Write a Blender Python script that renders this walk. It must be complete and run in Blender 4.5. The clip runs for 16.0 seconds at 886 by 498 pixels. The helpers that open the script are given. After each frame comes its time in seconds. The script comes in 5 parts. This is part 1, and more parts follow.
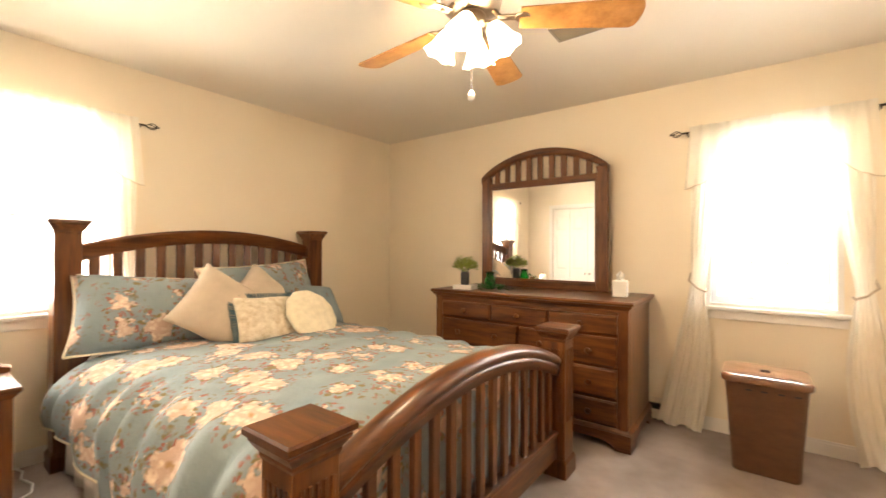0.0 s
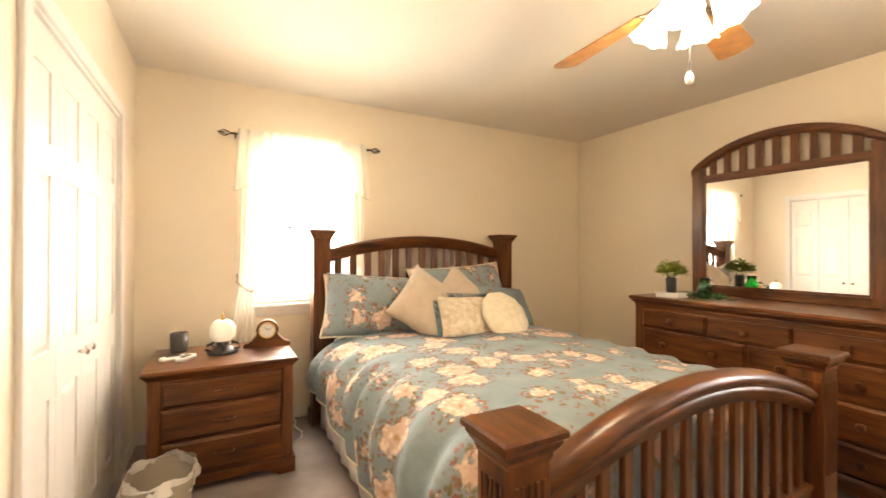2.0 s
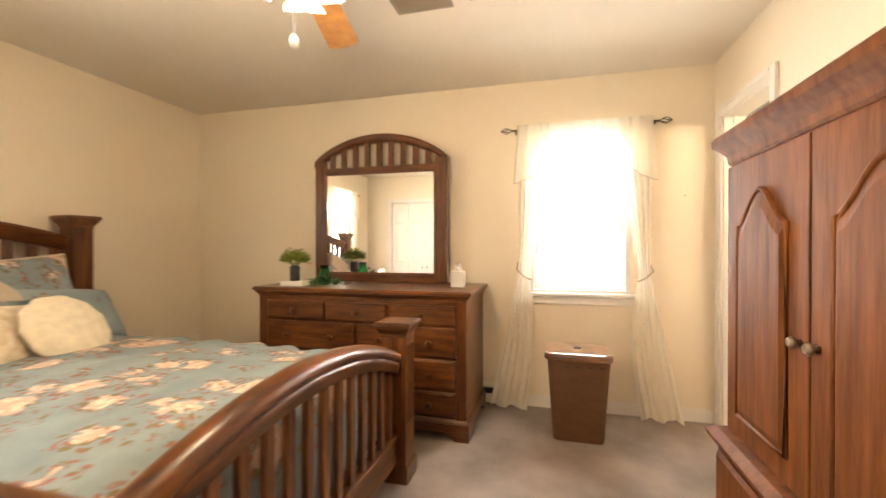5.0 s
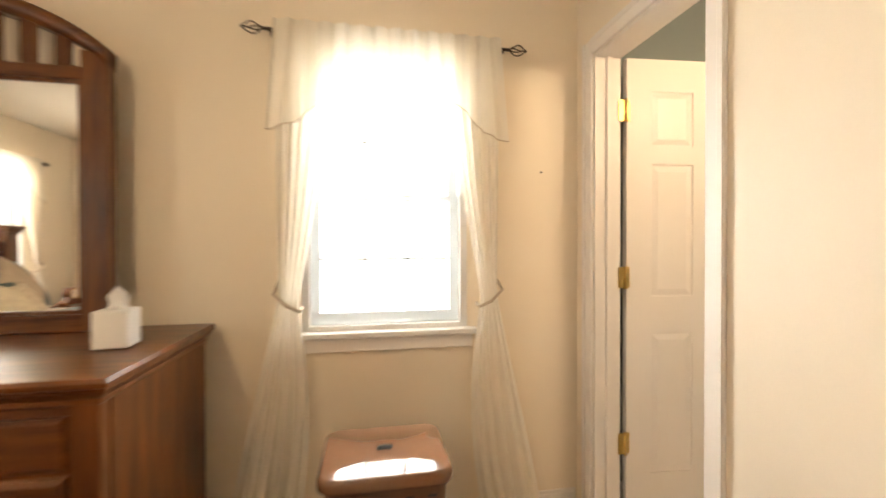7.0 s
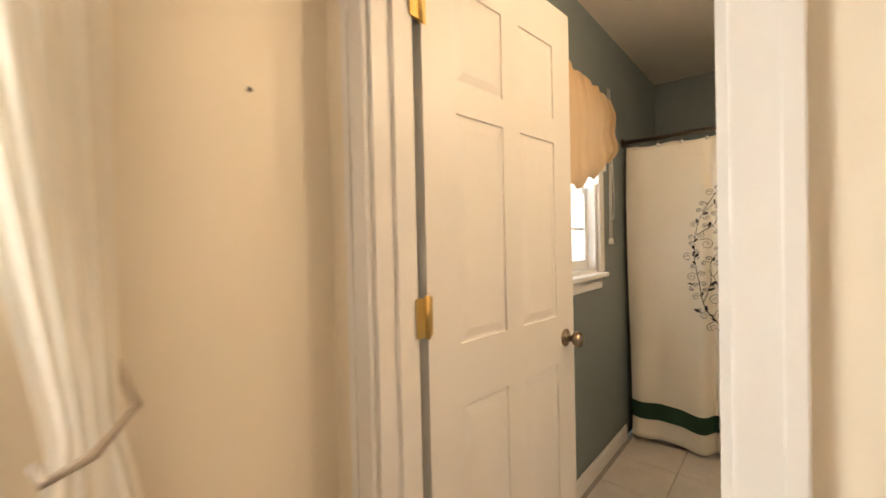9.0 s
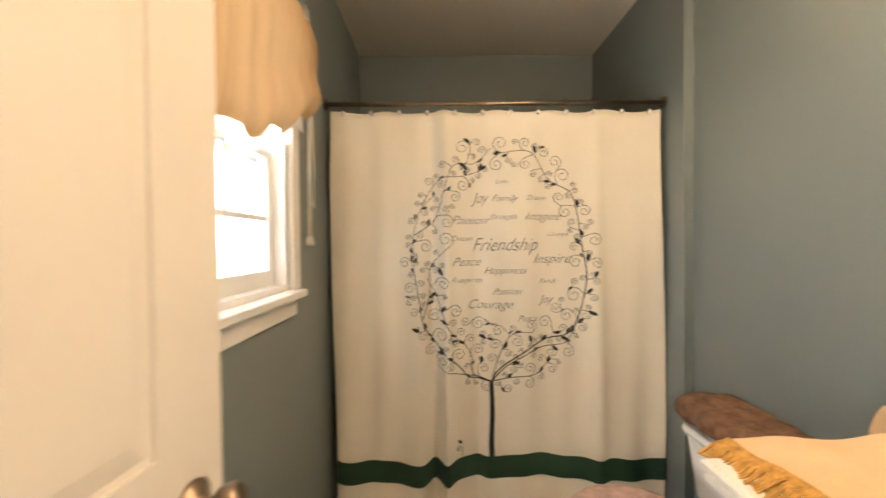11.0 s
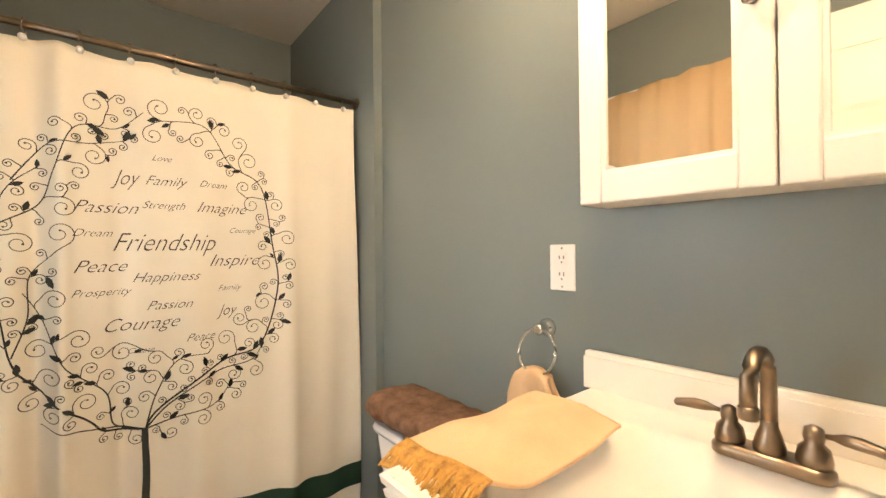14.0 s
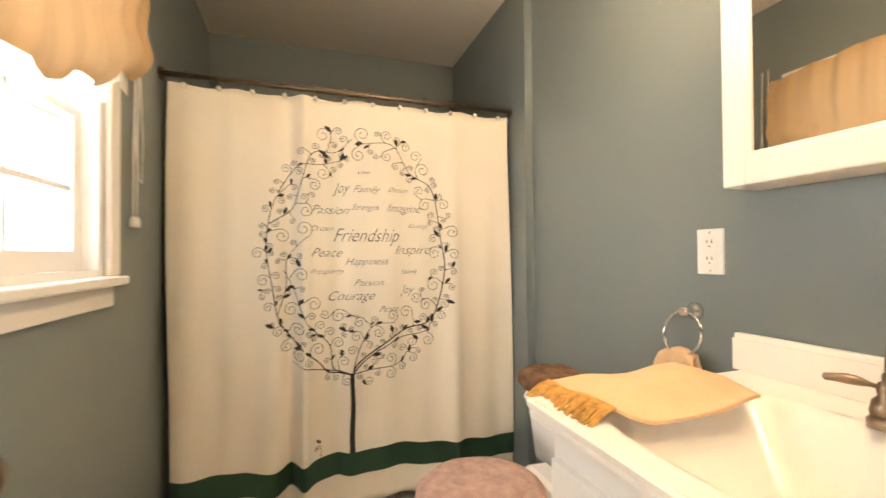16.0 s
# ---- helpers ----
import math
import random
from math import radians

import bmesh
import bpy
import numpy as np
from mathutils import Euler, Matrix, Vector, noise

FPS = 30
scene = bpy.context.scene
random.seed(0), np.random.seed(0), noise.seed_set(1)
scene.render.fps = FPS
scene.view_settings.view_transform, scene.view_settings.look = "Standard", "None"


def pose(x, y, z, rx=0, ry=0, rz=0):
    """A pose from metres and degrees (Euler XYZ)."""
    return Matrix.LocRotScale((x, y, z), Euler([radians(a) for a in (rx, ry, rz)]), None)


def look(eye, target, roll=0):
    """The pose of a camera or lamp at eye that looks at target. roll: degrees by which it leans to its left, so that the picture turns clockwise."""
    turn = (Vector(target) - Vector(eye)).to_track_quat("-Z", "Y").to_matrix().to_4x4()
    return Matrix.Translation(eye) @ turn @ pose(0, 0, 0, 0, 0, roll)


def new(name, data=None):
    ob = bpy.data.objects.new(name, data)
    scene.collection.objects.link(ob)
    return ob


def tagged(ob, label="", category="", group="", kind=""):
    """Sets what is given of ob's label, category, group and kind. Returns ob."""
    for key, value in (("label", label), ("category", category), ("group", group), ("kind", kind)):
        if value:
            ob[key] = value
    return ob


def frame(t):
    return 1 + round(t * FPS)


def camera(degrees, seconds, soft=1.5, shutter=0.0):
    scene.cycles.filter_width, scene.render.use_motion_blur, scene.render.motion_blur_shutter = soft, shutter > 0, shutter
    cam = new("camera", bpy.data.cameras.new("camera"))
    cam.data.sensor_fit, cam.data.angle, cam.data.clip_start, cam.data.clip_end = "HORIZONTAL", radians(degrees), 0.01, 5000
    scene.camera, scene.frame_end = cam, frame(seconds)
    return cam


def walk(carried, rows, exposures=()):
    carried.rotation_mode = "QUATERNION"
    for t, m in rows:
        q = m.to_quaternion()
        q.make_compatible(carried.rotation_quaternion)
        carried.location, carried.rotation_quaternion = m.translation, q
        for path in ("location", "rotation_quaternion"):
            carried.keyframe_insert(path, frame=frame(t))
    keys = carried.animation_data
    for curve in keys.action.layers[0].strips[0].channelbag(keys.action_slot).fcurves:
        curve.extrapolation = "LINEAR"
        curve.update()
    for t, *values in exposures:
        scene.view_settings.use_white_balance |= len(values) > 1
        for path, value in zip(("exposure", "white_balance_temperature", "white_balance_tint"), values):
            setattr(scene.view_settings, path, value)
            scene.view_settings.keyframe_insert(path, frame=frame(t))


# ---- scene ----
cam = camera(94.1, 16.0, shutter=0.5)
EXPOSURES = [(0.0, 0.86), (4.2, 0.79), (6.5, 0.47), (7.2, 0.06), (8.0, -0.45), (9.0, 0.0), (10.3, 0.28), (11.0, 0.33), (12.5, 0.6), (16.0, 0.62)]
PATH = [
    (0, (3.309, -3.401, 1.234), (2.11, -1.8, 1.241), 0.2),
    (0.5, (3.295, -3.402, 1.229), (1.93, -1.94, 1.242), 0.1),
    (1, (3.287, -3.416, 1.236), (1.764, -2.119, 1.246), 0.2),
    (1.5, (3.282, -3.435, 1.241), (1.623, -2.318, 1.253), 0.1),
    (2, (3.267, -3.456, 1.245), (1.507, -2.505, 1.258), 0.1),
    (2.5, (3.248, -3.483, 1.238), (1.436, -2.637, 1.26), 0.0),
    (3, (3.236, -3.535, 1.238), (1.503, -2.536, 1.253), -0.0),
    (3.5, (3.22, -3.571, 1.25), (1.835, -2.128, 1.261), -0.1),
    (4, (3.213, -3.553, 1.234), (2.183, -1.839, 1.241), -0.3),
    (4.2, (3.208, -3.516, 1.23), (2.312, -1.728, 1.232), -0.2),
    (6.3, (3.256, -2.281, 1.144), (3.187, -0.283, 1.13), -0.1),
    (6.5, (3.27, -2.135, 1.165), (3.302, -0.135, 1.149), -0.1),
    (7, (3.312, -1.777, 1.217), (3.678, 0.189, 1.201), -0.1),
    (7.5, (3.325, -1.434, 1.226), (4.125, 0.399, 1.253), 0.3),
    (8, (3.314, -1.102, 1.274), (4.552, 0.468, 1.25), -0.1),
    (8.2, (3.37, -1.037, 1.266), (4.683, 0.472, 1.246), -0.3),
    (10.3, (4.325, -0.463, 1.227), (6.251, 0.078, 1.196), -0.9),
    (10.5, (4.416, -0.439, 1.202), (6.386, -0.095, 1.191), -0.6),
    (11, (4.582, -0.502, 1.222), (6.582, -0.523, 1.193), -0.6),
    (11.5, (4.688, -0.552, 1.175), (6.657, -0.9, 1.179), -0.5),
    (12, (4.78, -0.555, 1.163), (6.676, -1.19, 1.181), -0.1),
    (12.5, (4.817, -0.589, 1.182), (6.601, -1.494, 1.192), -0.5),
    (13, (4.819, -0.607, 1.179), (6.498, -1.695, 1.193), -0.5),
    (13.5, (4.788, -0.638, 1.185), (6.38, -1.848, 1.194), -0.6),
    (14, (4.746, -0.636, 1.175), (6.294, -1.903, 1.183), -0.6),
    (14.5, (4.697, -0.615, 1.16), (6.294, -1.818, 1.172), -0.6),
    (15, (4.662, -0.605, 1.148), (6.363, -1.658, 1.156), -0.7),
    (15.5, (4.629, -0.581, 1.133), (6.441, -1.427, 1.146), -0.7),
    (16, (4.567, -0.545, 1.125), (6.467, -1.171, 1.152), -0.4),
]
walk(cam, [(t, look(eye, target, roll)) for t, eye, target, roll in PATH], EXPOSURES)
# ---- light ----
world = bpy.data.worlds.new("sky")
scene.world = world
world.use_nodes = True
wn = world.node_tree.nodes
sky = wn.new("ShaderNodeTexSky")
sky.sky_type = "NISHITA"
sky.sun_disc = False
sky.sun_elevation, sky.sun_rotation = radians(42), radians(200)
world.node_tree.links.new(sky.outputs[0], wn["Background"].inputs[0])
wn["Background"].inputs[1].default_value = 0.15


def area(name, m, w, h, watts, col):
    d = bpy.data.lights.new(name, "AREA")
    d.shape, d.size, d.size_y, d.energy, d.color = "RECTANGLE", w, h, watts, col
    o = new(name, d)
    o.matrix_world = m
    return o


def bulb(name, p, watts, col, r=0.05):
    d = bpy.data.lights.new(name, "POINT")
    d.energy, d.color, d.shadow_soft_size = watts, col, r
    o = new(name, d)
    o.location = p
    return o


DAY = (1.0, 0.95, 0.87)
WARM = (1.0, 0.74, 0.46)
area("window_daylight", look((3.4, 0.17, 1.42), (3.4, -1.4, 1.2)), 0.68, 1.1, 38, DAY)
area("window_daylight", look((-0.17, -2.9, 1.42), (1.5, -2.9, 1.2)), 0.68, 1.1, 74, (1.0, 0.89, 0.74))
area("window_daylight", look((5.66, 0.17, 1.5), (5.66, -1.4, 1.1)), 0.62, 0.85, 15, (0.90, 0.96, 1.0))


# ---- materials ----
def mat(name, col, rough=0.6, metal=0.0, var=0.12, scale=6.0, grain=60.0, bump=0.1, stretch=(1, 1, 1), col2=None, spec=0.5, coat=0.0):
    """A surface with broad stains and fine grain, in metres."""
    m = bpy.data.materials.new(name)
    m.use_nodes = True
    nt = m.node_tree
    N, L = nt.nodes.new, nt.links.new
    b = nt.nodes["Principled BSDF"]
    b.inputs["Roughness"].default_value = rough
    b.inputs["Metallic"].default_value = metal
    b.inputs["Specular IOR Level"].default_value = spec
    b.inputs["Coat Weight"].default_value = coat
    tc, mp = N("ShaderNodeTexCoord"), N("ShaderNodeMapping")
    mp.inputs["Scale"].default_value = stretch
    L(tc.outputs["Object"], mp.inputs[0])
    n1, n2 = N("ShaderNodeTexNoise"), N("ShaderNodeTexNoise")
    n1.inputs["Scale"].default_value, n2.inputs["Scale"].default_value = scale, grain
    n1.inputs["Detail"].default_value, n2.inputs["Detail"].default_value = 4, 3
    L(mp.outputs[0], n1.inputs["Vector"]), L(mp.outputs[0], n2.inputs["Vector"])
    add = N("ShaderNodeMath")
    add.operation = "MULTIPLY_ADD"
    add.inputs[1].default_value = 0.35
    L(n2.outputs[0], add.inputs[0]), L(n1.outputs[0], add.inputs[2])
    ramp = N("ShaderNodeValToRGB")
    lo = tuple(c * (1 - var) for c in col)
    hi = col2 or tuple(min(1, c * (1 + var)) for c in col)
    ramp.color_ramp.elements[0].position, ramp.color_ramp.elements[1].position = 0.42, 0.92
    ramp.color_ramp.elements[0].color, ramp.color_ramp.elements[1].color = (*lo, 1), (*hi, 1)
    L(add.outputs[0], ramp.inputs[0]), L(ramp.outputs[0], b.inputs["Base Color"])
    if bump:
        bp = N("ShaderNodeBump")
        bp.inputs["Strength"].default_value, bp.inputs["Distance"].default_value = bump, 0.004
        L(n2.outputs[0], bp.inputs["Height"]), L(bp.outputs[0], b.inputs["Normal"])
    return m


def wood(name, c1, c2, stretch, rough=0.33, spec=0.38, coat=0.1):
    return mat(name, c1, rough, var=0.0, col2=c2, scale=9, grain=34, stretch=stretch, bump=0.06, coat=coat, spec=spec)


WC1, WC2 = (0.036, 0.0105, 0.0024), (0.178, 0.058, 0.0125)
M_wx = wood("cherry_wood_x", WC1, WC2, (0.35, 3, 3))
M_wy = wood("cherry_wood_y", WC1, WC2, (3, 0.35, 3))
M_wz = wood("cherry_wood_z", WC1, WC2, (3, 3, 0.3))
M_wdark = wood("armoire_wood", (0.080, 0.024, 0.0065), (0.20, 0.068, 0.018), (3, 3, 0.3), 0.62, 0.12, 0.0)
M_blade = wood("fan_blade_wood", (0.34, 0.15, 0.04), (0.55, 0.28, 0.09), (2, 2, 2), 0.3)
M_cream = mat("cream_wall_paint", (0.81, 0.716, 0.57), 0.5, var=0.025, scale=1.2, grain=180, bump=0.05)
M_ceil = mat("ceiling_paint", (0.74, 0.68, 0.59), 0.85, var=0.03, scale=1.5, grain=220, bump=0.12)
M_blue = mat("slate_blue_paint", (0.180, 0.208, 0.206), 0.42, var=0.04, scale=1.5, grain=190, bump=0.06)
M_trim = mat("white_trim_paint", (0.80, 0.76, 0.71), 0.4, var=0.02, scale=3, grain=90, bump=0.03)
M_sill = mat("white_window_paint", (0.80, 0.79, 0.77), 0.4, var=0.02, scale=3, grain=90, bump=0.03)
M_door = mat("white_door_paint", (0.78, 0.73, 0.67), 0.38, var=0.02, scale=2, grain=60, bump=0.06, stretch=(2, 2, 0.3))
M_carpet = mat("beige_carpet", (0.33, 0.275, 0.245), 0.95, var=0.3, scale=3.0, grain=420, bump=0.9, spec=0.1)
M_tile = mat("beige_floor_tile", (0.62, 0.56, 0.49), 0.3, var=0.1, scale=7, grain=40, bump=0.04)
M_grout = mat("grout", (0.30, 0.27, 0.24), 0.9, grain=200)
M_brass = mat("polished_brass", (0.70, 0.48, 0.16), 0.28, 1.0, var=0.08, bump=0.02)
M_bronze = mat("brushed_bronze", (0.27, 0.21, 0.155), 0.33, 1.0, var=0.2, scale=20, bump=0.02)
M_chrome = mat("chrome", (0.72, 0.70, 0.68), 0.12, 1.0, var=0.02, bump=0.0)
M_iron = mat("dark_bronze_iron", (0.07, 0.05, 0.035), 0.45, 0.8, var=0.2)
M_black = mat("black_plastic", (0.015, 0.015, 0.016), 0.4, var=0.1)
M_porc = mat("white_porcelain", (0.80, 0.79, 0.77), 0.12, var=0.01, bump=0.0, coat=0.4)
M_marble = mat("ivory_cultured_marble", (0.82, 0.78, 0.71), 0.3, var=0.03, scale=5, grain=30, bump=0.0, coat=0.1)
M_beige = mat("beige_linen", (0.52, 0.43, 0.33), 0.9, var=0.08, scale=12, grain=300, bump=0.5, spec=0.2)
M_ivory = mat("ivory_quilted_cotton", (0.74, 0.66, 0.50), 0.9, var=0.12, scale=22, grain=160, bump=0.7, spec=0.2)
M_fringe = mat("blue_fringe", (0.10, 0.16, 0.18), 0.9, var=0.2)
M_embroid = mat("embroidered_ivory_cotton", (0.66, 0.52, 0.34), 0.9, var=0.25, col2=(0.80, 0.73, 0.60), scale=26, grain=140, bump=0.7, spec=0.2)
M_skirt = mat("white_bed_skirt", (0.78, 0.73, 0.68), 0.9, var=0.05, scale=8, grain=200, bump=0.3, stretch=(4, 4, 0.4))
M_hamper = mat("brown_hamper_weave", (0.120, 0.052, 0.021), 0.5, var=0.25, scale=10, grain=130, bump=0.5, stretch=(1, 1, 2.2))
M_lid = mat("hamper_lid", (0.20, 0.095, 0.05), 0.12, var=0.1, scale=12, coat=1.0, bump=0.0)
M_gold = mat("gold_hand_towel", (0.70, 0.475, 0.28), 0.9, var=0.08, scale=14, grain=350, bump=0.4, spec=0.15)
M_goldf = mat("gold_fringe", (0.50, 0.27, 0.06), 0.8, var=0.4, scale=60, grain=300, bump=0.6)
M_brown = mat("brown_terry", (0.19, 0.11, 0.07), 0.97, var=0.4, scale=28, grain=160, bump=1.0, spec=0.1)
M_pink = mat("pink_plush", (0.52, 0.36, 0.31), 0.97, var=0.22, scale=26, grain=160, bump=1.0, spec=0.1)
M_plant = mat("leaf_green", (0.28, 0.35, 0.045), 0.5, var=0.4, scale=30)
M_ivy = mat("ivy_green", (0.03, 0.12, 0.02), 0.45, var=0.4, scale=30)
M_pot = mat("charcoal_vase", (0.025, 0.026, 0.03), 0.3, var=0.1)
M_white = mat("white_ceramic", (0.78, 0.76, 0.72), 0.35, var=0.02, bump=0.02)
M_ink = mat("printed_ink", (0.022, 0.024, 0.020), 0.85, var=0.2, scale=40, bump=0)
M_inkg = mat("printed_grey_ink", (0.06, 0.056, 0.045), 0.85, var=0.2, scale=40, bump=0)
M_band = mat("dark_green_band", (0.010, 0.045, 0.022), 0.75, var=0.15, bump=0.1)
M_shower = mat("white_curtain_cotton", (0.82, 0.76, 0.65), 0.85, var=0.03, scale=4, grain=320, bump=0.15, spec=0.15)
M_bag = mat("clear_bin_liner", (0.78, 0.76, 0.72), 0.3, var=0.05, scale=20, bump=0.5)
M_bin = mat("taupe_plastic", (0.28, 0.23, 0.17), 0.45, var=0.05)
M_grey = mat("dark_grey_ceramic", (0.06, 0.055, 0.05), 0.4, var=0.2)
M_outside = mat("pale_far_ground", (0.42, 0.45, 0.38), 0.9, var=0.2, scale=0.5, grain=4)


def glow(name, col, power):
    m = bpy.data.materials.new(name)
    m.use_nodes = True
    b = m.node_tree.nodes["Principled BSDF"]
    b.inputs["Base Color"].default_value = (0.9, 0.85, 0.75, 1)
    b.inputs["Emission Color"].default_value = (*col, 1)
    b.inputs["Emission Strength"].default_value = power
    return m


def clear(name, col=(1, 1, 1), rough=0.0):
    m = bpy.data.materials.new(name)
    m.use_nodes = True
    b = m.node_tree.nodes["Principled BSDF"]
    b.inputs["Base Color"].default_value = (*col, 1)
    b.inputs["Roughness"].default_value = rough
    b.inputs["Transmission Weight"].default_value = 1.0
    b.inputs["IOR"].default_value = 1.45
    return m


def sheer(name, col, see, glowing=0.5):
    """Thin woven cloth: part of the light goes straight through, part is scattered to both sides."""
    m = bpy.data.materials.new(name)
    m.use_nodes = True
    nt = m.node_tree
    N, L = nt.nodes.new, nt.links.new
    out = nt.nodes["Material Output"]
    nt.nodes.remove(nt.nodes["Principled BSDF"])
    d, t, c, m1, m2 = N("ShaderNodeBsdfDiffuse"), N("ShaderNodeBsdfTranslucent"), N("ShaderNodeBsdfTransparent"), N("ShaderNodeMixShader"), N("ShaderNodeMixShader")
    tc, nz, rp = N("ShaderNodeTexCoord"), N("ShaderNodeTexNoise"), N("ShaderNodeMapRange")
    nz.inputs["Scale"].default_value = 7
    rp.inputs["To Min"].default_value, rp.inputs["To Max"].default_value = see * 0.7, see * 1.3
    L(tc.outputs["Object"], nz.inputs["Vector"]), L(nz.outputs[0], rp.inputs[0]), L(rp.outputs[0], m2.inputs[0])
    d.inputs[0].default_value = t.inputs[0].default_value = (*col, 1)
    m1.inputs[0].default_value = glowing
    L(d.outputs[0], m1.inputs[1]), L(t.outputs[0], m1.inputs[2]), L(m1.outputs[0], m2.inputs[1]), L(c.outputs[0], m2.inputs[2]), L(m2.outputs[0], out.inputs[0])
    return m


M_sheer = sheer("ivory_sheer", (0.93, 0.885, 0.79), 0.12)
M_shade = sheer("tan_shade_cloth", (0.52, 0.36, 0.20), 0.0, 0.05)


def glare_washed(name, col, see):
    """White bars made partly see-through, to imitate glare from the bright window behind."""
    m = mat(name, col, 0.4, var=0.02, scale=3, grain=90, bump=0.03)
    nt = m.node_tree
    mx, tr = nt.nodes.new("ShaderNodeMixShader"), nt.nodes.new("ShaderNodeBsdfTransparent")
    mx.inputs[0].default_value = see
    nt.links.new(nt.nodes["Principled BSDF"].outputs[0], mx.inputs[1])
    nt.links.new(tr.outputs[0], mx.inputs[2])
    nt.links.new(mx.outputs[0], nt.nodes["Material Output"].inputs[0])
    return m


# transparency stands in for window glare spilling over the sash bars
M_glare = glare_washed("glare_washed_sash", (0.72, 0.78, 0.81), 0.225)
M_glass = clear("window_glass")
M_green = clear("green_glass", (0.12, 0.75, 0.25), 0.05)
M_bulbglass = glow("lit_frosted_glass", (1.0, 0.80, 0.52), 9.0)
M_candle = glow("lit_lamp_shade", (1.0, 0.86, 0.60), 0.14)
M_mirror = mat("mirror_silver", (0.88, 0.88, 0.86), 0.015, 1.0, var=0.0, bump=0.0)


def floral(name):
    """Blue-grey cotton printed with cream blooms, rust sprigs and olive leaves."""
    m = bpy.data.materials.new(name)
    m.use_nodes = True
    nt = m.node_tree
    N, L = nt.nodes.new, nt.links.new
    b = nt.nodes["Principled BSDF"]
    b.inputs["Roughness"].default_value = 0.85
    b.inputs["Specular IOR Level"].default_value = 0.2
    tc = N("ShaderNodeTexCoord")
    warp = N("ShaderNodeTexNoise")
    warp.inputs["Scale"].default_value, warp.inputs["Detail"].default_value = 14, 2
    L(tc.outputs["Object"], warp.inputs["Vector"])
    mix = N("ShaderNodeVectorMath")
    mix.operation = "MULTIPLY_ADD"
    mix.inputs[1].default_value = (0.09, 0.09, 0.09)
    L(warp.outputs["Color"], mix.inputs[0]), L(tc.outputs["Object"], mix.inputs[2])

    def cells(scale, lo, hi, seedoff):
        mp, v, r = N("ShaderNodeMapping"), N("ShaderNodeTexVoronoi"), N("ShaderNodeMapRange")
        mp.inputs["Location"].default_value = (seedoff, seedoff * 0.7, 0.3)
        v.inputs["Scale"].default_value = scale
        v.inputs["Randomness"].default_value = 0.85
        L(mix.outputs[0], mp.inputs[0]), L(mp.outputs[0], v.inputs["Vector"])
        r.inputs["From Min"].default_value, r.inputs["From Max"].default_value = hi, lo
        L(v.outputs["Distance"], r.inputs[0])
        return r.outputs[0], v
    def layer(below, mask, col):
        x = N("ShaderNodeMix")
        x.data_type = "RGBA"
        x.inputs["B"].default_value = (*col, 1)
        L(mask, x.inputs["Factor"])
        if isinstance(below, tuple):
            x.inputs["A"].default_value = (*below, 1)
        else:
            L(below, x.inputs["A"])
        return x.outputs["Result"]
    def times(a, c):
        x = N("ShaderNodeMath")
        x.operation = "MULTIPLY"
        x.use_clamp = True
        L(a, x.inputs[0]), L(c, x.inputs[1])
        return x.outputs[0]
    ragged = N("ShaderNodeTexNoise")
    ragged.inputs["Scale"].default_value, ragged.inputs["Detail"].default_value = 34, 3
    L(tc.outputs["Object"], ragged.inputs["Vector"])

    def bloom_mask(lo, hi, rag, keep):
        """Cells with a torn outline, of uneven size; some stay empty."""
        _, v = cells(5.1, 0, 1, 0.0)
        a, k, g, r = N("ShaderNodeMath"), N("ShaderNodeMath"), N("ShaderNodeSeparateColor"), N("ShaderNodeMapRange")
        a.operation = k.operation = "MULTIPLY_ADD"
        a.inputs[1].default_value, k.inputs[1].default_value = rag, keep
        L(ragged.outputs[0], a.inputs[0]), L(v.outputs["Distance"], a.inputs[2])
        L(v.outputs["Color"], g.inputs[0]), L(g.outputs[0], k.inputs[0]), L(a.outputs[0], k.inputs[2])
        r.inputs["From Min"].default_value, r.inputs["From Max"].default_value = hi, lo
        L(k.outputs[0], r.inputs[0])
        return r.outputs[0]
    bloom = bloom_mask(0.695, 0.765, 0.55, 0.24)
    halo = bloom_mask(0.84, 0.98, 0.55, 0.20)
    sprig, _ = cells(34, 0.26, 0.44, 3.1)
    leaf, _ = cells(27, 0.28, 0.46, 7.7)
    heart, _ = cells(5.1, 0.05, 0.12, 0.0)
    petal, _ = cells(30, 0.15, 0.6, 5.0)
    pn = N("ShaderNodeTexNoise")
    pn.inputs["Scale"].default_value = 5
    L(tc.outputs["Object"], pn.inputs["Vector"])
    c = layer((0.165, 0.215, 0.238), pn.outputs[0], (0.33, 0.385, 0.40))
    c = layer(c, times(leaf, halo), (0.20, 0.16, 0.075))
    c = layer(c, times(sprig, halo), (0.30, 0.12, 0.095))
    c = layer(c, bloom, (0.58, 0.41, 0.325))
    c = layer(c, times(petal, bloom), (0.79, 0.66, 0.53))
    c = layer(c, times(heart, bloom), (0.42, 0.26, 0.13))
    L(c, b.inputs["Base Color"])
    fine, bp = N("ShaderNodeTexNoise"), N("ShaderNodeBump")
    fine.inputs["Scale"].default_value = 28
    bp.inputs["Strength"].default_value, bp.inputs["Distance"].default_value = 0.55, 0.008
    L(tc.outputs["Object"], fine.inputs["Vector"]), L(fine.outputs[0], bp.inputs["Height"]), L(bp.outputs[0], b.inputs["Normal"])
    return m


M_floral = floral("floral_cotton")


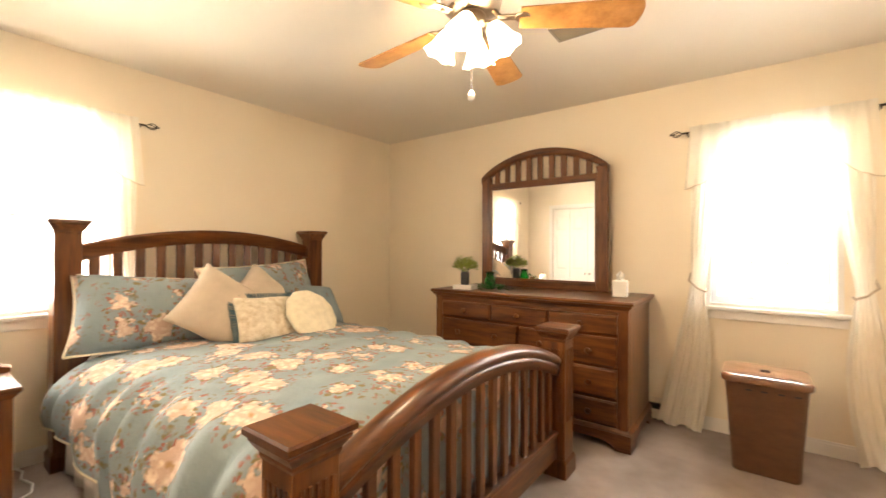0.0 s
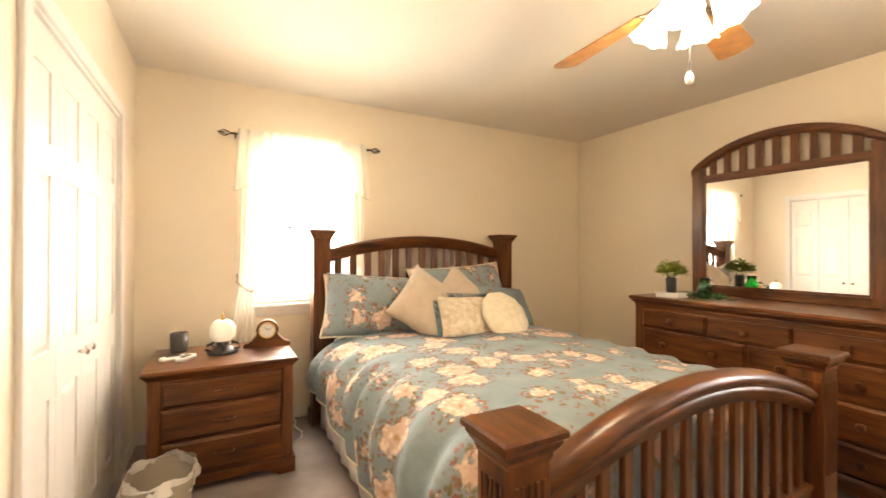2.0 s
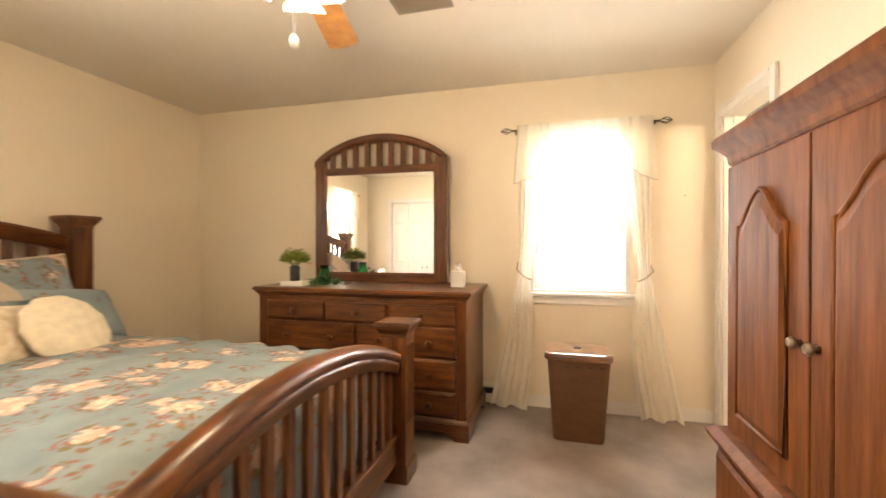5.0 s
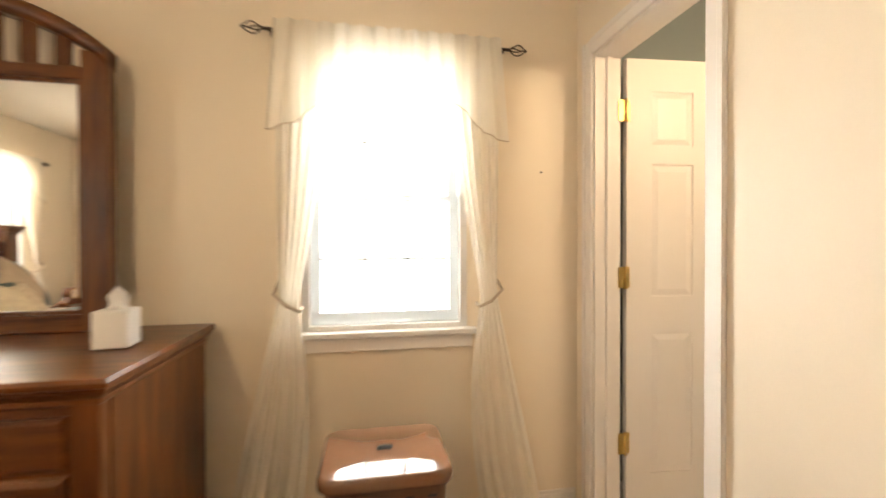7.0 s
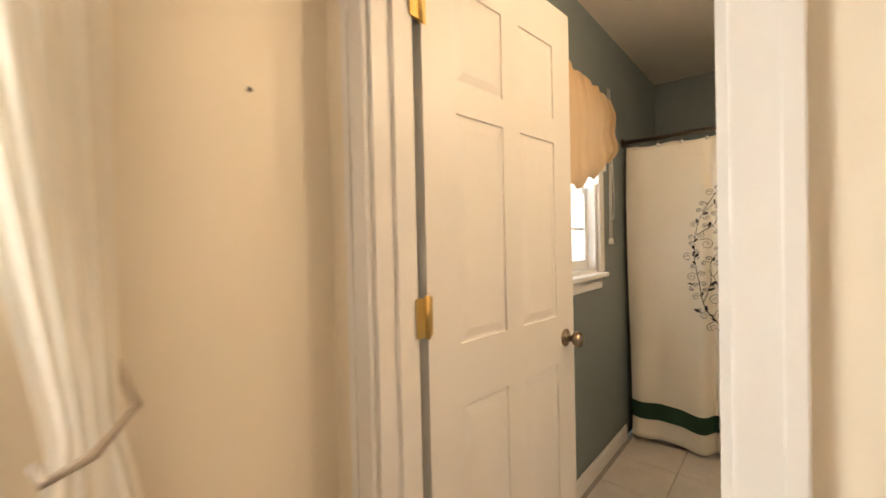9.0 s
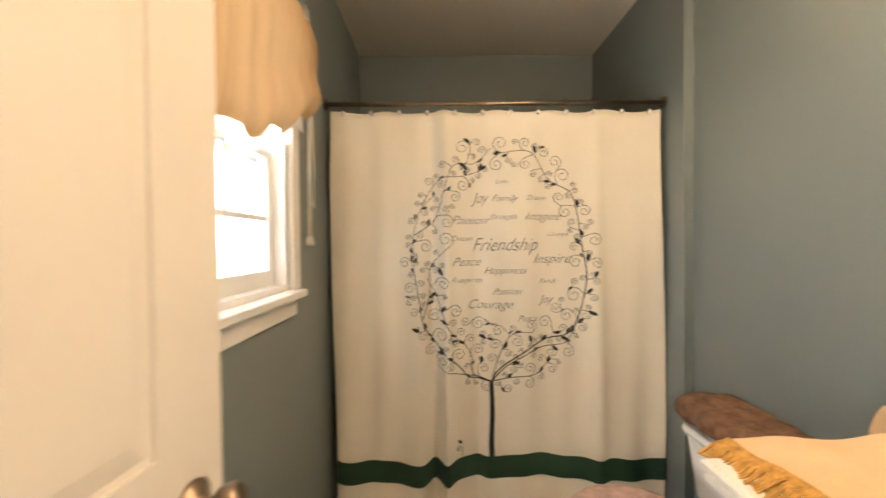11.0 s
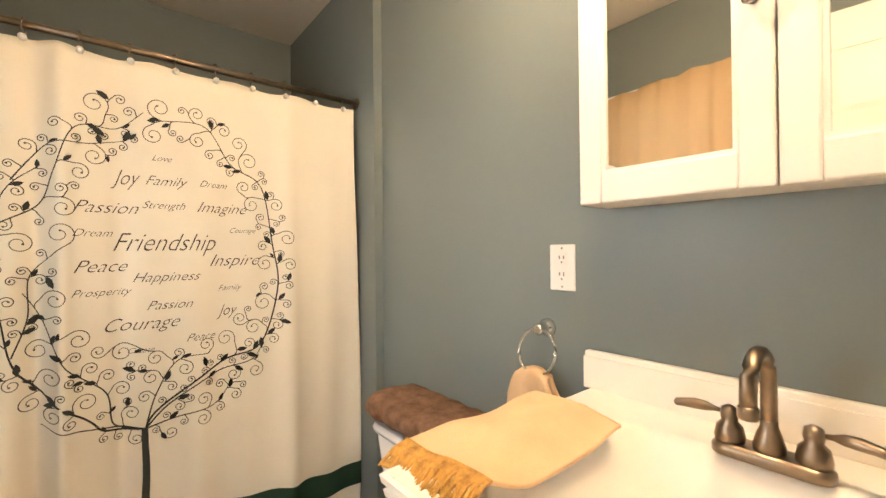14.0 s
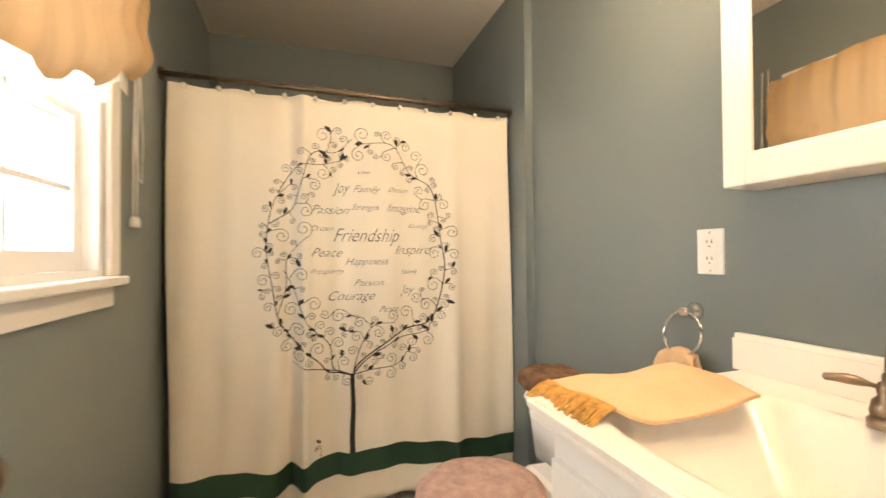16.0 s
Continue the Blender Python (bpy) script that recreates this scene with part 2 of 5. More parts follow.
# ---- mesh tools ----
def bx(bm, x0, x1, y0, y1, z0, z1, r=0.0, seg=2):
    v = [bm.verts.new((x, y, z)) for x in (x0, x1) for y in (y0, y1) for z in (z0, z1)]
    fs = [bm.faces.new([v[i] for i in f]) for f in ((0, 1, 3, 2), (4, 6, 7, 5), (0, 4, 5, 1), (2, 3, 7, 6), (0, 2, 6, 4), (1, 5, 7, 3))]
    if r:
        es = {e for f in fs for e in f.edges}
        bmesh.ops.bevel(bm, geom=list(es), offset=r, segments=seg, affect="EDGES", profile=0.5)
    return bm


def B(*a, **k):
    return bx(bmesh.new(), *a, **k)


def lathe(bm, prof, at=(0, 0, 0), seg=20, m=None):
    """prof: (radius, height) from bottom to top, turned round z; m turns it afterwards."""
    m = m or Matrix()
    rings = []
    for r, z in prof:
        rings.append([bm.verts.new(Vector(at) + m @ Vector((r * math.cos(2 * math.pi * i / seg), r * math.sin(2 * math.pi * i / seg), z))) for i in range(seg)])
    for a, b in zip(rings, rings[1:]):
        for i in range(seg):
            bm.faces.new((a[i], a[(i + 1) % seg], b[(i + 1) % seg], b[i])).smooth = True
    bm.faces.new(rings[0][::-1])
    bm.faces.new(rings[-1])
    return bm


def tube(bm, pts, r, seg=8, radii=None):
    pts = [Vector(p) for p in pts]
    rings = []
    for i, p in enumerate(pts):
        d = (pts[min(i + 1, len(pts) - 1)] - pts[max(i - 1, 0)]).normalized()
        s = d.cross(Vector((0, 0, 1)) if abs(d.z) < 0.95 else Vector((1, 0, 0))).normalized()
        u = s.cross(d)
        rr = radii[i] if radii else r
        rings.append([bm.verts.new(p + rr * (math.cos(2 * math.pi * k / seg) * s + math.sin(2 * math.pi * k / seg) * u)) for k in range(seg)])
    for a, b in zip(rings, rings[1:]):
        for i in range(seg):
            bm.faces.new((a[i], a[(i + 1) % seg], b[(i + 1) % seg], b[i])).smooth = True
    bm.faces.new(rings[0][::-1])
    bm.faces.new(rings[-1])
    return bm


def loft(bm, sections, smooth=False):
    """Joins closed rings of equal length, and closes both ends."""
    rings = [[bm.verts.new(p) for p in s] for s in sections]
    n = len(rings[0])
    for a, b in zip(rings, rings[1:]):
        for i in range(n):
            bm.faces.new((a[i], a[(i + 1) % n], b[(i + 1) % n], b[i])).smooth = smooth
    bm.faces.new(rings[0][::-1])
    bm.faces.new(rings[-1])
    return bm


def sheet(bm, fn, nu, nv, thick=0.0, normal=(0, 1, 0)):
    """A cloth from fn(u, v), u and v in 0..1; with thick it gets a second side and edges."""
    off = Vector(normal) * thick
    sides = []
    for k in ((0, 1) if thick else (0,)):
        sides.append([[bm.verts.new(Vector(fn(i / nu, j / nv)) + k * off) for j in range(nv + 1)] for i in range(nu + 1)])
    for k, g in enumerate(sides):
        for i in range(nu):
            for j in range(nv):
                q = (g[i][j], g[i + 1][j], g[i + 1][j + 1], g[i][j + 1])
                bm.faces.new(q if k else q[::-1]).smooth = True
    if thick:
        a, b = sides
        for i in range(nu):
            for j in (0, nv):
                bm.faces.new((a[i][j], a[i + 1][j], b[i + 1][j], b[i][j]))
        for j in range(nv):
            for i in (0, nu):
                bm.faces.new((a[i][j], a[i][j + 1], b[i][j + 1], b[i][j]))
    return bm


def mesh_of(name, bm, m):
    me = bpy.data.meshes.new(name)
    bmesh.ops.recalc_face_normals(bm, faces=bm.faces)
    bm.to_mesh(me)
    bm.free()
    me.materials.append(m)
    return me


def part(name, bm, m, parent, label="", at=(0, 0, 0)):
    o = new(name, mesh_of(name, bm, m))
    o.parent = parent
    o.location = at
    return tagged(o, label)


def thing(name, loc, label, category, group="", rz=0):
    o = new(name)
    o.location = loc
    o.rotation_euler = (0, 0, radians(rz))
    o.empty_display_size = 0.1
    return tagged(o, label, category, group)


def solo(name, bm, m, label, category, loc=(0, 0, 0), rz=0, group=""):
    o = new(name, mesh_of(name, bm, m))
    o.location, o.rotation_euler = loc, (0, 0, radians(rz))
    return tagged(o, label, category, group)


def structure(name, bm, m, label=""):
    return tagged(new(name, mesh_of(name, bm, m)), label, kind="structure")


# ---- the shell ----
H = 2.44
XR, XQ = 4.28, 4.40
YS = -3.94
YB, YA, XJ, XE = -1.56, -1.52, 6.28, 7.28


def wall_x(name, x0, x1, y0, y1, holes, m, label):
    """A wall that runs along y, with holes (y0, y1, z0, z1)."""
    bm = bmesh.new()
    at = y0
    for a, b, c, d in sorted(holes):
        bx(bm, x0, x1, at, a, 0, H)
        if c > 0:
            bx(bm, x0, x1, a, b, 0, c)
        bx(bm, x0, x1, a, b, d, H)
        at = b
    bx(bm, x0, x1, at, y1, 0, H)
    return structure(name, bm, m, label)


def wall_y(name, y0, y1, x0, x1, holes, m, label):
    bm = bmesh.new()
    at = x0
    for a, b, c, d in sorted(holes):
        bx(bm, at, a, y0, y1, 0, H)
        if c > 0:
            bx(bm, a, b, y0, y1, 0, c)
        bx(bm, a, b, y0, y1, d, H)
        at = b
    bx(bm, at, x1, y0, y1, 0, H)
    return structure(name, bm, m, label)


WN = (3.05, 3.75, 0.86, 1.98)
WW = (-3.25, -2.54, 0.86, 1.98)
WBATH = (5.34, 5.97, 1.07, 1.98)
DO = (-0.75, -0.14, 0.0, 2.04)
CL = (0.47, 1.69, 0.0, 1.98)
wall_x("wall_west", -0.14, 0, YS - 0.12, 0.14, [WW], M_cream, "cream painted bedroom wall with a window")
wall_y("wall_north", 0, 0.14, 0, 4.34, [WN], M_cream, "cream painted bedroom wall with a window")
wall_x("wall_east", XR, 4.34, YS - 0.12, 0, [DO], M_cream, "cream painted bedroom wall with a doorway")
wall_x("wall_bath_west", 4.34, XQ, YB - 0.1, 0.14, [DO], M_blue, "slate blue bathroom wall with a doorway")
wall_y("wall_south", YS - 0.12, YS, 0, XR, [CL], M_cream, "cream painted bedroom wall with a closet")
wall_y("wall_bath_north", 0, 0.14, XQ, XE + 0.1, [WBATH], M_blue, "slate blue bathroom wall with a window")
wall_y("wall_bath_south", YB - 0.1, YB, XQ, XJ, [], M_blue, "slate blue bathroom wall above the vanity")
wall_y("wall_alcove", YB - 0.1, YA, XJ, XE, [], M_blue, "slate blue wall end of the tub alcove")
wall_x("wall_bath_east", XE, XE + 0.1, YB - 0.1, 0, [], M_blue, "slate blue wall behind the tub")
structure("closet_back", B(0.3, 1.9, YS - 0.7, YS - 0.66, 0, H), M_cream, "plain back wall of the closet")
structure("floor", B(-0.14, XR + 0.05, YS - 0.7, 0.14, -0.12, 0), M_carpet, "beige mottled bedroom carpet")
structure("ceiling", B(-0.14, 4.34, YS - 0.7, 0.14, H, H + 0.1), M_ceil, "off-white bedroom ceiling")
structure("ceiling_bath", B(4.34, XE + 0.1, YB - 0.1, 0.14, H, H + 0.1), M_ceil, "off-white bathroom ceiling")
structure("ground", B(-300, 300, -300, 300, -0.6, -0.5), M_outside, "pale ground outside the house")
M_haze = bpy.data.materials.new("bright_overcast")
M_haze.use_nodes = True
hz = M_haze.node_tree.nodes["Principled BSDF"]
hz.inputs["Base Color"].default_value = (0.8, 0.8, 0.8, 1)
hz.inputs["Emission Color"].default_value = (0.96, 1.0, 0.98, 1)
hz.inputs["Emission Strength"].default_value = 1.6
structure("backdrop", B(-9, 120, 9, 9.1, -0.5, 60), M_haze, "bright hazy sky beyond the windows")
structure("backdrop", B(-9.1, -9, -60, 9, -0.5, 60), M_haze, "bright hazy sky beyond the windows")
fb = structure("floor_bath", B(XR + 0.05, XE, YB, 0, -0.12, -0.006), M_grout, "beige tiled bathroom floor")


def baseboard(x0, x1, y0, y1):
    bm = B(x0, x1, y0, y1, 0, 0.075)
    dx, dy = (0.004 if x1 - x0 < 0.1 else 0), (0.004 if y1 - y0 < 0.1 else 0)
    bx(bm, x0 + dx, x1 - dx, y0 + dy, y1 - dy, 0.075, 0.09)
    structure("baseboard", bm, M_trim, "white painted baseboard")


baseboard(0, XR - 0.014, -0.014, 0)
baseboard(0, 0.014, YS + 0.014, -0.014)
baseboard(XR - 0.014, XR, YS, -0.815)
baseboard(1.76, XR - 0.014, YS, YS + 0.014)
baseboard(0.014, 0.40, YS, YS + 0.014)
baseboard(XQ + 0.1, 6.40, -0.014, 0)
baseboard(5.29, XJ, YB, YB + 0.014)
structure("threshold", B(XR + 0.03, XR + 0.08, -0.75, -0.14, -0.004, 0.006, r=0.003), M_brass, "brass strip between carpet and tiles")


# ---- windows ----
def window(name, along, face, hole, cols, mid, out, label, cased):
    """along: 'x' or 'y' runs the wall; face: the wall's inner face; out: +1 or -1, the way outdoors."""
    a0, a1, z0, z1 = hole

    def P(bm, u0, u1, w0, w1, c0, c1, r=0.0):
        d0, d1 = sorted((face + out * w0, face + out * w1))
        return bx(bm, *((u0, u1, d0, d1) if along == "x" else (d0, d1, u0, u1)), c0, c1, r=r)
    win = tagged(new(name), label, "window", kind="structure")
    t = 0.04
    # uncased windows get the see-through bars that imitate glare
    sash_mat = M_sill if cased else M_glare
    bm = bmesh.new()
    P(bm, a0, a0 + 0.03, 0.0, 0.13, z0, z1), P(bm, a1 - 0.03, a1, 0.0, 0.13, z0, z1), P(bm, a0 + 0.03, a1 - 0.03, 0.0, 0.13, z1 - 0.03, z1), P(bm, a0 + 0.03, a1 - 0.03, 0.0, 0.13, z0, z0 + 0.02)
    part("window_frame", bm, M_sill, win)
    for k, (c0, c1, w) in enumerate(((z0 + 0.02, mid + 0.02, 0.04), (mid - 0.02, z1 - 0.03, 0.075))):
        bm = bmesh.new()
        b0, b1 = a0 + 0.03, a1 - 0.03
        P(bm, b0, b0 + t, w, w + 0.03, c0, c1), P(bm, b1 - t, b1, w, w + 0.03, c0, c1)
        lo, up = (t + 0.01, 0.022) if k == 0 else (0.022, t)
        P(bm, b0 + t, b1 - t, w, w + 0.03, c0, c0 + lo), P(bm, b0 + t, b1 - t, w, w + 0.03, c1 - up, c1)
        sash = part("sash", bm, sash_mat, win)
        for i in range(1, cols):
            u = b0 + t + (b1 - b0 - 2 * t) * i / cols
            part("muntin", P(bmesh.new(), u - 0.007, u + 0.007, w + 0.008, w + 0.026, c0 + lo, c1 - up), sash_mat, sash)
        zc = (c0 + c1) / 2
        part("muntin", P(bmesh.new(), b0 + t, b1 - t, w + 0.006, w + 0.024, zc - 0.007, zc + 0.007), sash_mat, sash)
        g = part("pane", P(bmesh.new(), b0 + t, b1 - t, w + 0.013, w + 0.017, c0 + lo, c1 - up), M_glass, sash)
        g.visible_shadow = False
    part("window_sill", P(bmesh.new(), a0 - 0.04, a1 + 0.04, -0.05, 0.02, z0 - 0.025, z0, 0.006), M_sill, win)
    part("apron", P(bmesh.new(), a0 - 0.02, a1 + 0.02, -0.018, 0, z0 - 0.085, z0 - 0.025, 0.003), M_trim, win)
    if cased:
        for u0, u1, c0, c1 in ((a0 - 0.065, a0 - 0.0, z0, z1 + 0.065), (a1, a1 + 0.065, z0, z1 + 0.065), (a0, a1, z1, z1 + 0.065)):
            part("casing", P(bmesh.new(), u0, u1, -0.018, 0, c0, c1, 0.005), M_trim, win)
    return win


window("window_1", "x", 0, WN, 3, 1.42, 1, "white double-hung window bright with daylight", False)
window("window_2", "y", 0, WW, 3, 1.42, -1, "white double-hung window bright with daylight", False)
window("window_3", "x", 0, WBATH, 2, 1.50, 1, "white double-hung bathroom window with moulded sill", True)


def panel_door(parent, w, h, t, rows, cols, m):
    """A panelled leaf from x 0 to w, z 0 to h, thickness t along y; raised panels on both sides."""
    part("leaf", B(0, w, 0.006, t - 0.006, 0, h), m, parent)
    st = 0.16 * w if cols == 2 else 0.24 * w
    mid = 0.12 * w
    xs = [(st, (w - mid) / 2), ((w + mid) / 2, w - st)] if cols == 2 else [(st, w - st)]
    for sgn, y0, y1 in ((1, t - 0.006, t), (-1, 0, 0.006)):
        bm = bmesh.new()
        zs = [0] + [z for r in rows for z in r] + [h]
        for k in range(0, len(zs), 2):
            bx(bm, 0, w, y0, y1, zs[k], zs[k + 1])
        edges = [0] + [x for c in xs for x in c] + [w]
        for z0, z1 in rows:
            for k in range(0, len(edges), 2):
                bx(bm, edges[k], edges[k + 1], y0, y1, z0, z1)
        part("frame", bm, m, parent)
        for z0, z1 in rows:
            for x0, x1 in xs:
                yb = t - 0.006 if sgn > 0 else 0.006
                yt = t - 0.001 if sgn > 0 else 0.001
                bm = bmesh.new()
                a = [(x0 + 0.008, yb, z0 + 0.008), (x1 - 0.008, yb, z0 + 0.008), (x1 - 0.008, yb, z1 - 0.008), (x0 + 0.008, yb, z1 - 0.008)]
                i = 0.032
                b = [(x0 + i, yt, z0 + i), (x1 - i, yt, z0 + i), (x1 - i, yt, z1 - i), (x0 + i, yt, z1 - i)]
                part("panel", loft(bm, [a, b]), m, parent)


def casing_x(x, s, y0, y1, z1, w, name):
    """Trim round a doorway in a wall that runs along y; s: the way it stands out."""
    c = tagged(new(name), "white moulded door casing", kind="structure")
    for a, b, z0, zt in ((y0 - w, y0, 0, z1 + w), (y1, y1 + w, 0, z1 + w), (y0, y1, z1, z1 + w)):
        x0, x1 = sorted((x, x + s * 0.014))
        part("casing", B(x0, x1, a, b, z0, zt, r=0.004), M_trim, c)
        x0, x1 = sorted((x + s * 0.014, x + s * 0.02))
        if z0:
            part("moulding", B(x0, x1, a, b, zt - 0.02, zt, r=0.002), M_trim, c)
        else:
            q = (a, a + 0.02) if a < y0 else (b - 0.02, b)
            part("moulding", B(x0, x1, *q, z0, zt, r=0.002), M_trim, c)


casing_x(XR, -1, DO[0], DO[1], DO[3], 0.065, "trim_bath_door")
bm = B(XR, XQ, DO[1] - 0.012, DO[1], 0, DO[3])
bx(bm, XR, XQ, DO[0], DO[0] + 0.012, 0, DO[3])
bx(bm, XR, XQ, DO[0] + 0.012, DO[1] - 0.012, DO[3] - 0.012, DO[3])
bx(bm, XR + 0.05, XR + 0.075, DO[1] - 0.024, DO[1] - 0.012, 0, DO[3] - 0.012)
structure("door_jamb", bm, M_trim, "white door jamb")

door = tagged(new("door_1"), "white six-panel bathroom door standing open", "door", kind="structure")
door.location, door.rotation_euler = (4.430, -0.153, 0.012), (0, 0, radians(-4.6))
panel_door(door, 0.705, 2.02, 0.035, [(0.20, 0.82), (0.98, 1.56), (1.64, 1.88)], 2, M_door)
for z in (0.34, 1.065, 1.79):
    bm = B(-0.03, 0.004, -0.006, -0.002, z - 0.045, z + 0.045)
    lathe(bm, [(0.007, z - 0.05), (0.007, z + 0.05)], (-0.010, -0.010, 0), 10)
    bx(bm, 0.0, 0.012, -0.004, 0.0, z - 0.045, z + 0.045)
    bx(bm, -0.042, -0.012, -0.010, -0.007, z - 0.045, z + 0.045)
    part("hinge", bm, M_brass, door, "polished brass hinge")
for s, y in ((-1, 0), (1, 0.035)):
    bm = lathe(bmesh.new(), [(0.03, 0), (0.03, 0.004), (0.012, 0.008), (0.010, 0.028), (0.022, 0.034), (0.028, 0.046), (0.024, 0.058), (0.008, 0.064)], (0.645, y, 0.90), 20, Matrix.Rotation(radians(90 * s * -1), 4, "X"))
    part("door_knob", bm, M_bronze, door, "aged bronze door knob")

# closet with two pairs of folding leaves
cl = tagged(new("door_2"), "white panelled bifold closet doors, closed", "closet door", kind="structure")
for k in range(4):
    leaf = tagged(new("closet_leaf"), "")
    leaf.parent = cl
    leaf.location = (CL[0] + 0.006 + k * 0.3035, YS - 0.045, 0.015)
    w = 0.2985
    bm = B(0, w, 0, 0.028, 0, 1.945)
    z = 0
    for z0, z1 in ((0.16, 0.74), (0.90, 1.48), (1.58, 1.82), (1.945, 1.945)):
        bx(bm, 0, w, 0.028, 0.034, z, z0)
        if z1 > z0:
            bx(bm, 0, 0.06, 0.028, 0.034, z0, z1), bx(bm, w - 0.06, w, 0.028, 0.034, z0, z1)
        z = z1
    part("leaf", bm, M_door, leaf)
    for z0, z1 in ((0.16, 0.74), (0.90, 1.48), (1.58, 1.82)):
        a = [(0.068, 0.028, z0 + 0.008), (w - 0.068, 0.028, z0 + 0.008), (w - 0.068, 0.028, z1 - 0.008), (0.068, 0.028, z1 - 0.008)]
        b = [(0.09, 0.034, z0 + 0.03), (w - 0.09, 0.034, z0 + 0.03), (w - 0.09, 0.034, z1 - 0.03), (0.09, 0.034, z1 - 0.03)]
        part("panel", loft(bmesh.new(), [a, b]), M_door, leaf)
    if k in (1, 2):
        part("knob", lathe(bmesh.new(), [(0.008, 0), (0.007, 0.015), (0.016, 0.022), (0.016, 0.03), (0.006, 0.035)], (w - 0.04 if k == 1 else 0.04, 0.034, 0.83), 14, Matrix.Rotation(radians(-90), 4, "X")), M_chrome, leaf, "small metal knob")
cc = tagged(new("trim_closet"), "white closet casing", kind="structure")
for a, b, z0, z1 in ((CL[0] - 0.06, CL[0], 0, 2.04), (CL[1], CL[1] + 0.06, 0, 2.04), (CL[0], CL[1], 1.98, 2.04)):
    part("casing", B(a, b, YS, YS + 0.018, z0, z1, r=0.004), M_trim, cc)
bm = B(CL[0], CL[0] + 0.004, YS - 0.12, YS, 0, 1.98)
bx(bm, CL[0], CL[1], YS - 0.12, YS, 1.968, 1.98)
structure("closet_jamb", bm, M_trim, "white closet jamb")


# ---- bedroom: curtains ----
def fold(u, n, amp, ph=0.0):
    return amp * (math.sin(2 * math.pi * n * u + ph) + 0.35 * math.sin(2 * math.pi * n * 2.3 * u + 1.3 + ph))


def curtain_set(m, label):
    """Sheers, valance and rod before a window: x along the wall from -0.45 to 0.45, y into the room."""
    rod = thing("curtain_rod", (0, 0, 0), "dark bronze curtain rod with caged finials", "curtain rod")
    part("pole", tube(bmesh.new(), [(-0.50, 0.075, 2.06), (0.50, 0.075, 2.06)], 0.007, 8), M_iron, rod)
    for s in (-1, 1):
        bm = bmesh.new()
        for k in range(4):
            a = k * math.pi / 2 + 0.4
            tube(bm, [(s * (0.50 + 0.075 * q), 0.075 + 0.022 * math.sin(math.pi * q) * math.cos(a + q), 2.06 + 0.022 * math.sin(math.pi * q) * math.sin(a + q)) for q in (0, 0.2, 0.4, 0.6, 0.8, 1)], 0.003, 5)
        lathe(bm, [(0.003, 0), (0.006, 0.006), (0.003, 0.013)], (s * 0.575, 0.075, 2.054), 8)
        part("finial", bm, M_iron, rod)
        part("bracket", B(s * 0.47 - 0.006, s * 0.47 + 0.006, 0.0, 0.078, 2.045, 2.052), M_iron, rod)
    rod.matrix_world = m
    cur = thing("sheer_curtain", (0, 0, 0), label, "curtain")

    def panel(s):
        def f(u, v):
            # u across, v from rod to floor; gathered at the tie
            z = 2.07 - 2.05 * v
            tie = 0.52
            if v < tie:
                q = v / tie
                outer = 0.45 + 0.0 * q
                inner = 0.21 + 0.16 * (q ** 1.15)
            else:
                q = (v - tie) / (1 - tie)
                outer = 0.45 + 0.20 * q
                inner = 0.37 + 0.02 * q - 0.05 * math.sin(q * 3)
            x = outer + (inner - outer) * u
            g = 1 - 0.6 * math.exp(-((v - tie) / 0.12) ** 2)
            y = 0.075 + 0.03 * (v > tie) * (v - tie) * 3 + fold(u, 5, 0.011 * g, s) + 0.012 * math.sin(9 * v + 4 * u)
            return (s * x, y, z + 0.014 * math.sin(11 * u + s) * v)
        return f
    for s in (-1, 1):
        part("panel", sheet(bmesh.new(), panel(s), 40, 44, 0.0), M_sheer, cur)
        bm = bmesh.new()
        tube(bm, [(s * 0.455, 0.012, 1.08), (s * 0.46, 0.10, 1.03), (s * 0.41, 0.115, 0.985), (s * 0.365, 0.09, 0.96), (s * 0.36, 0.05, 0.97)], 0.007, 6)
        part("tieback", bm, M_beige, cur, "twisted cord tieback")

    def val(u, v):
        drop = 0.365 + 0.075 * math.cos(4 * math.pi * u) + 0.008 * math.sin(u * 17)
        x = -0.455 + 0.91 * u
        flare = 0.03 * v * (1 if u > 0.92 else -1 if u < 0.08 else 0)
        return (x + flare, 0.098 + fold(u, 13, 0.008) + 0.012 * v, 2.095 - drop * v)
    part("valance", sheet(bmesh.new(), val, 110, 14, 0.0), M_sheer, cur)
    hem = [(val(i / 80, 1)[0], val(i / 80, 1)[1] + 0.003, val(i / 80, 1)[2]) for i in range(81)]
    part("valance_hem", tube(bmesh.new(), hem, 0.0025, 4), M_beige, cur, "corded hem")
    cur.matrix_world = m


curtain_set(pose(3.42, 0, 0, 0, 0, 180), "ivory sheer curtains tied back under a scalloped valance")
curtain_set(pose(0, -2.895, 0, 0, 0, -90), "ivory sheer curtains tied back under a scalloped valance")


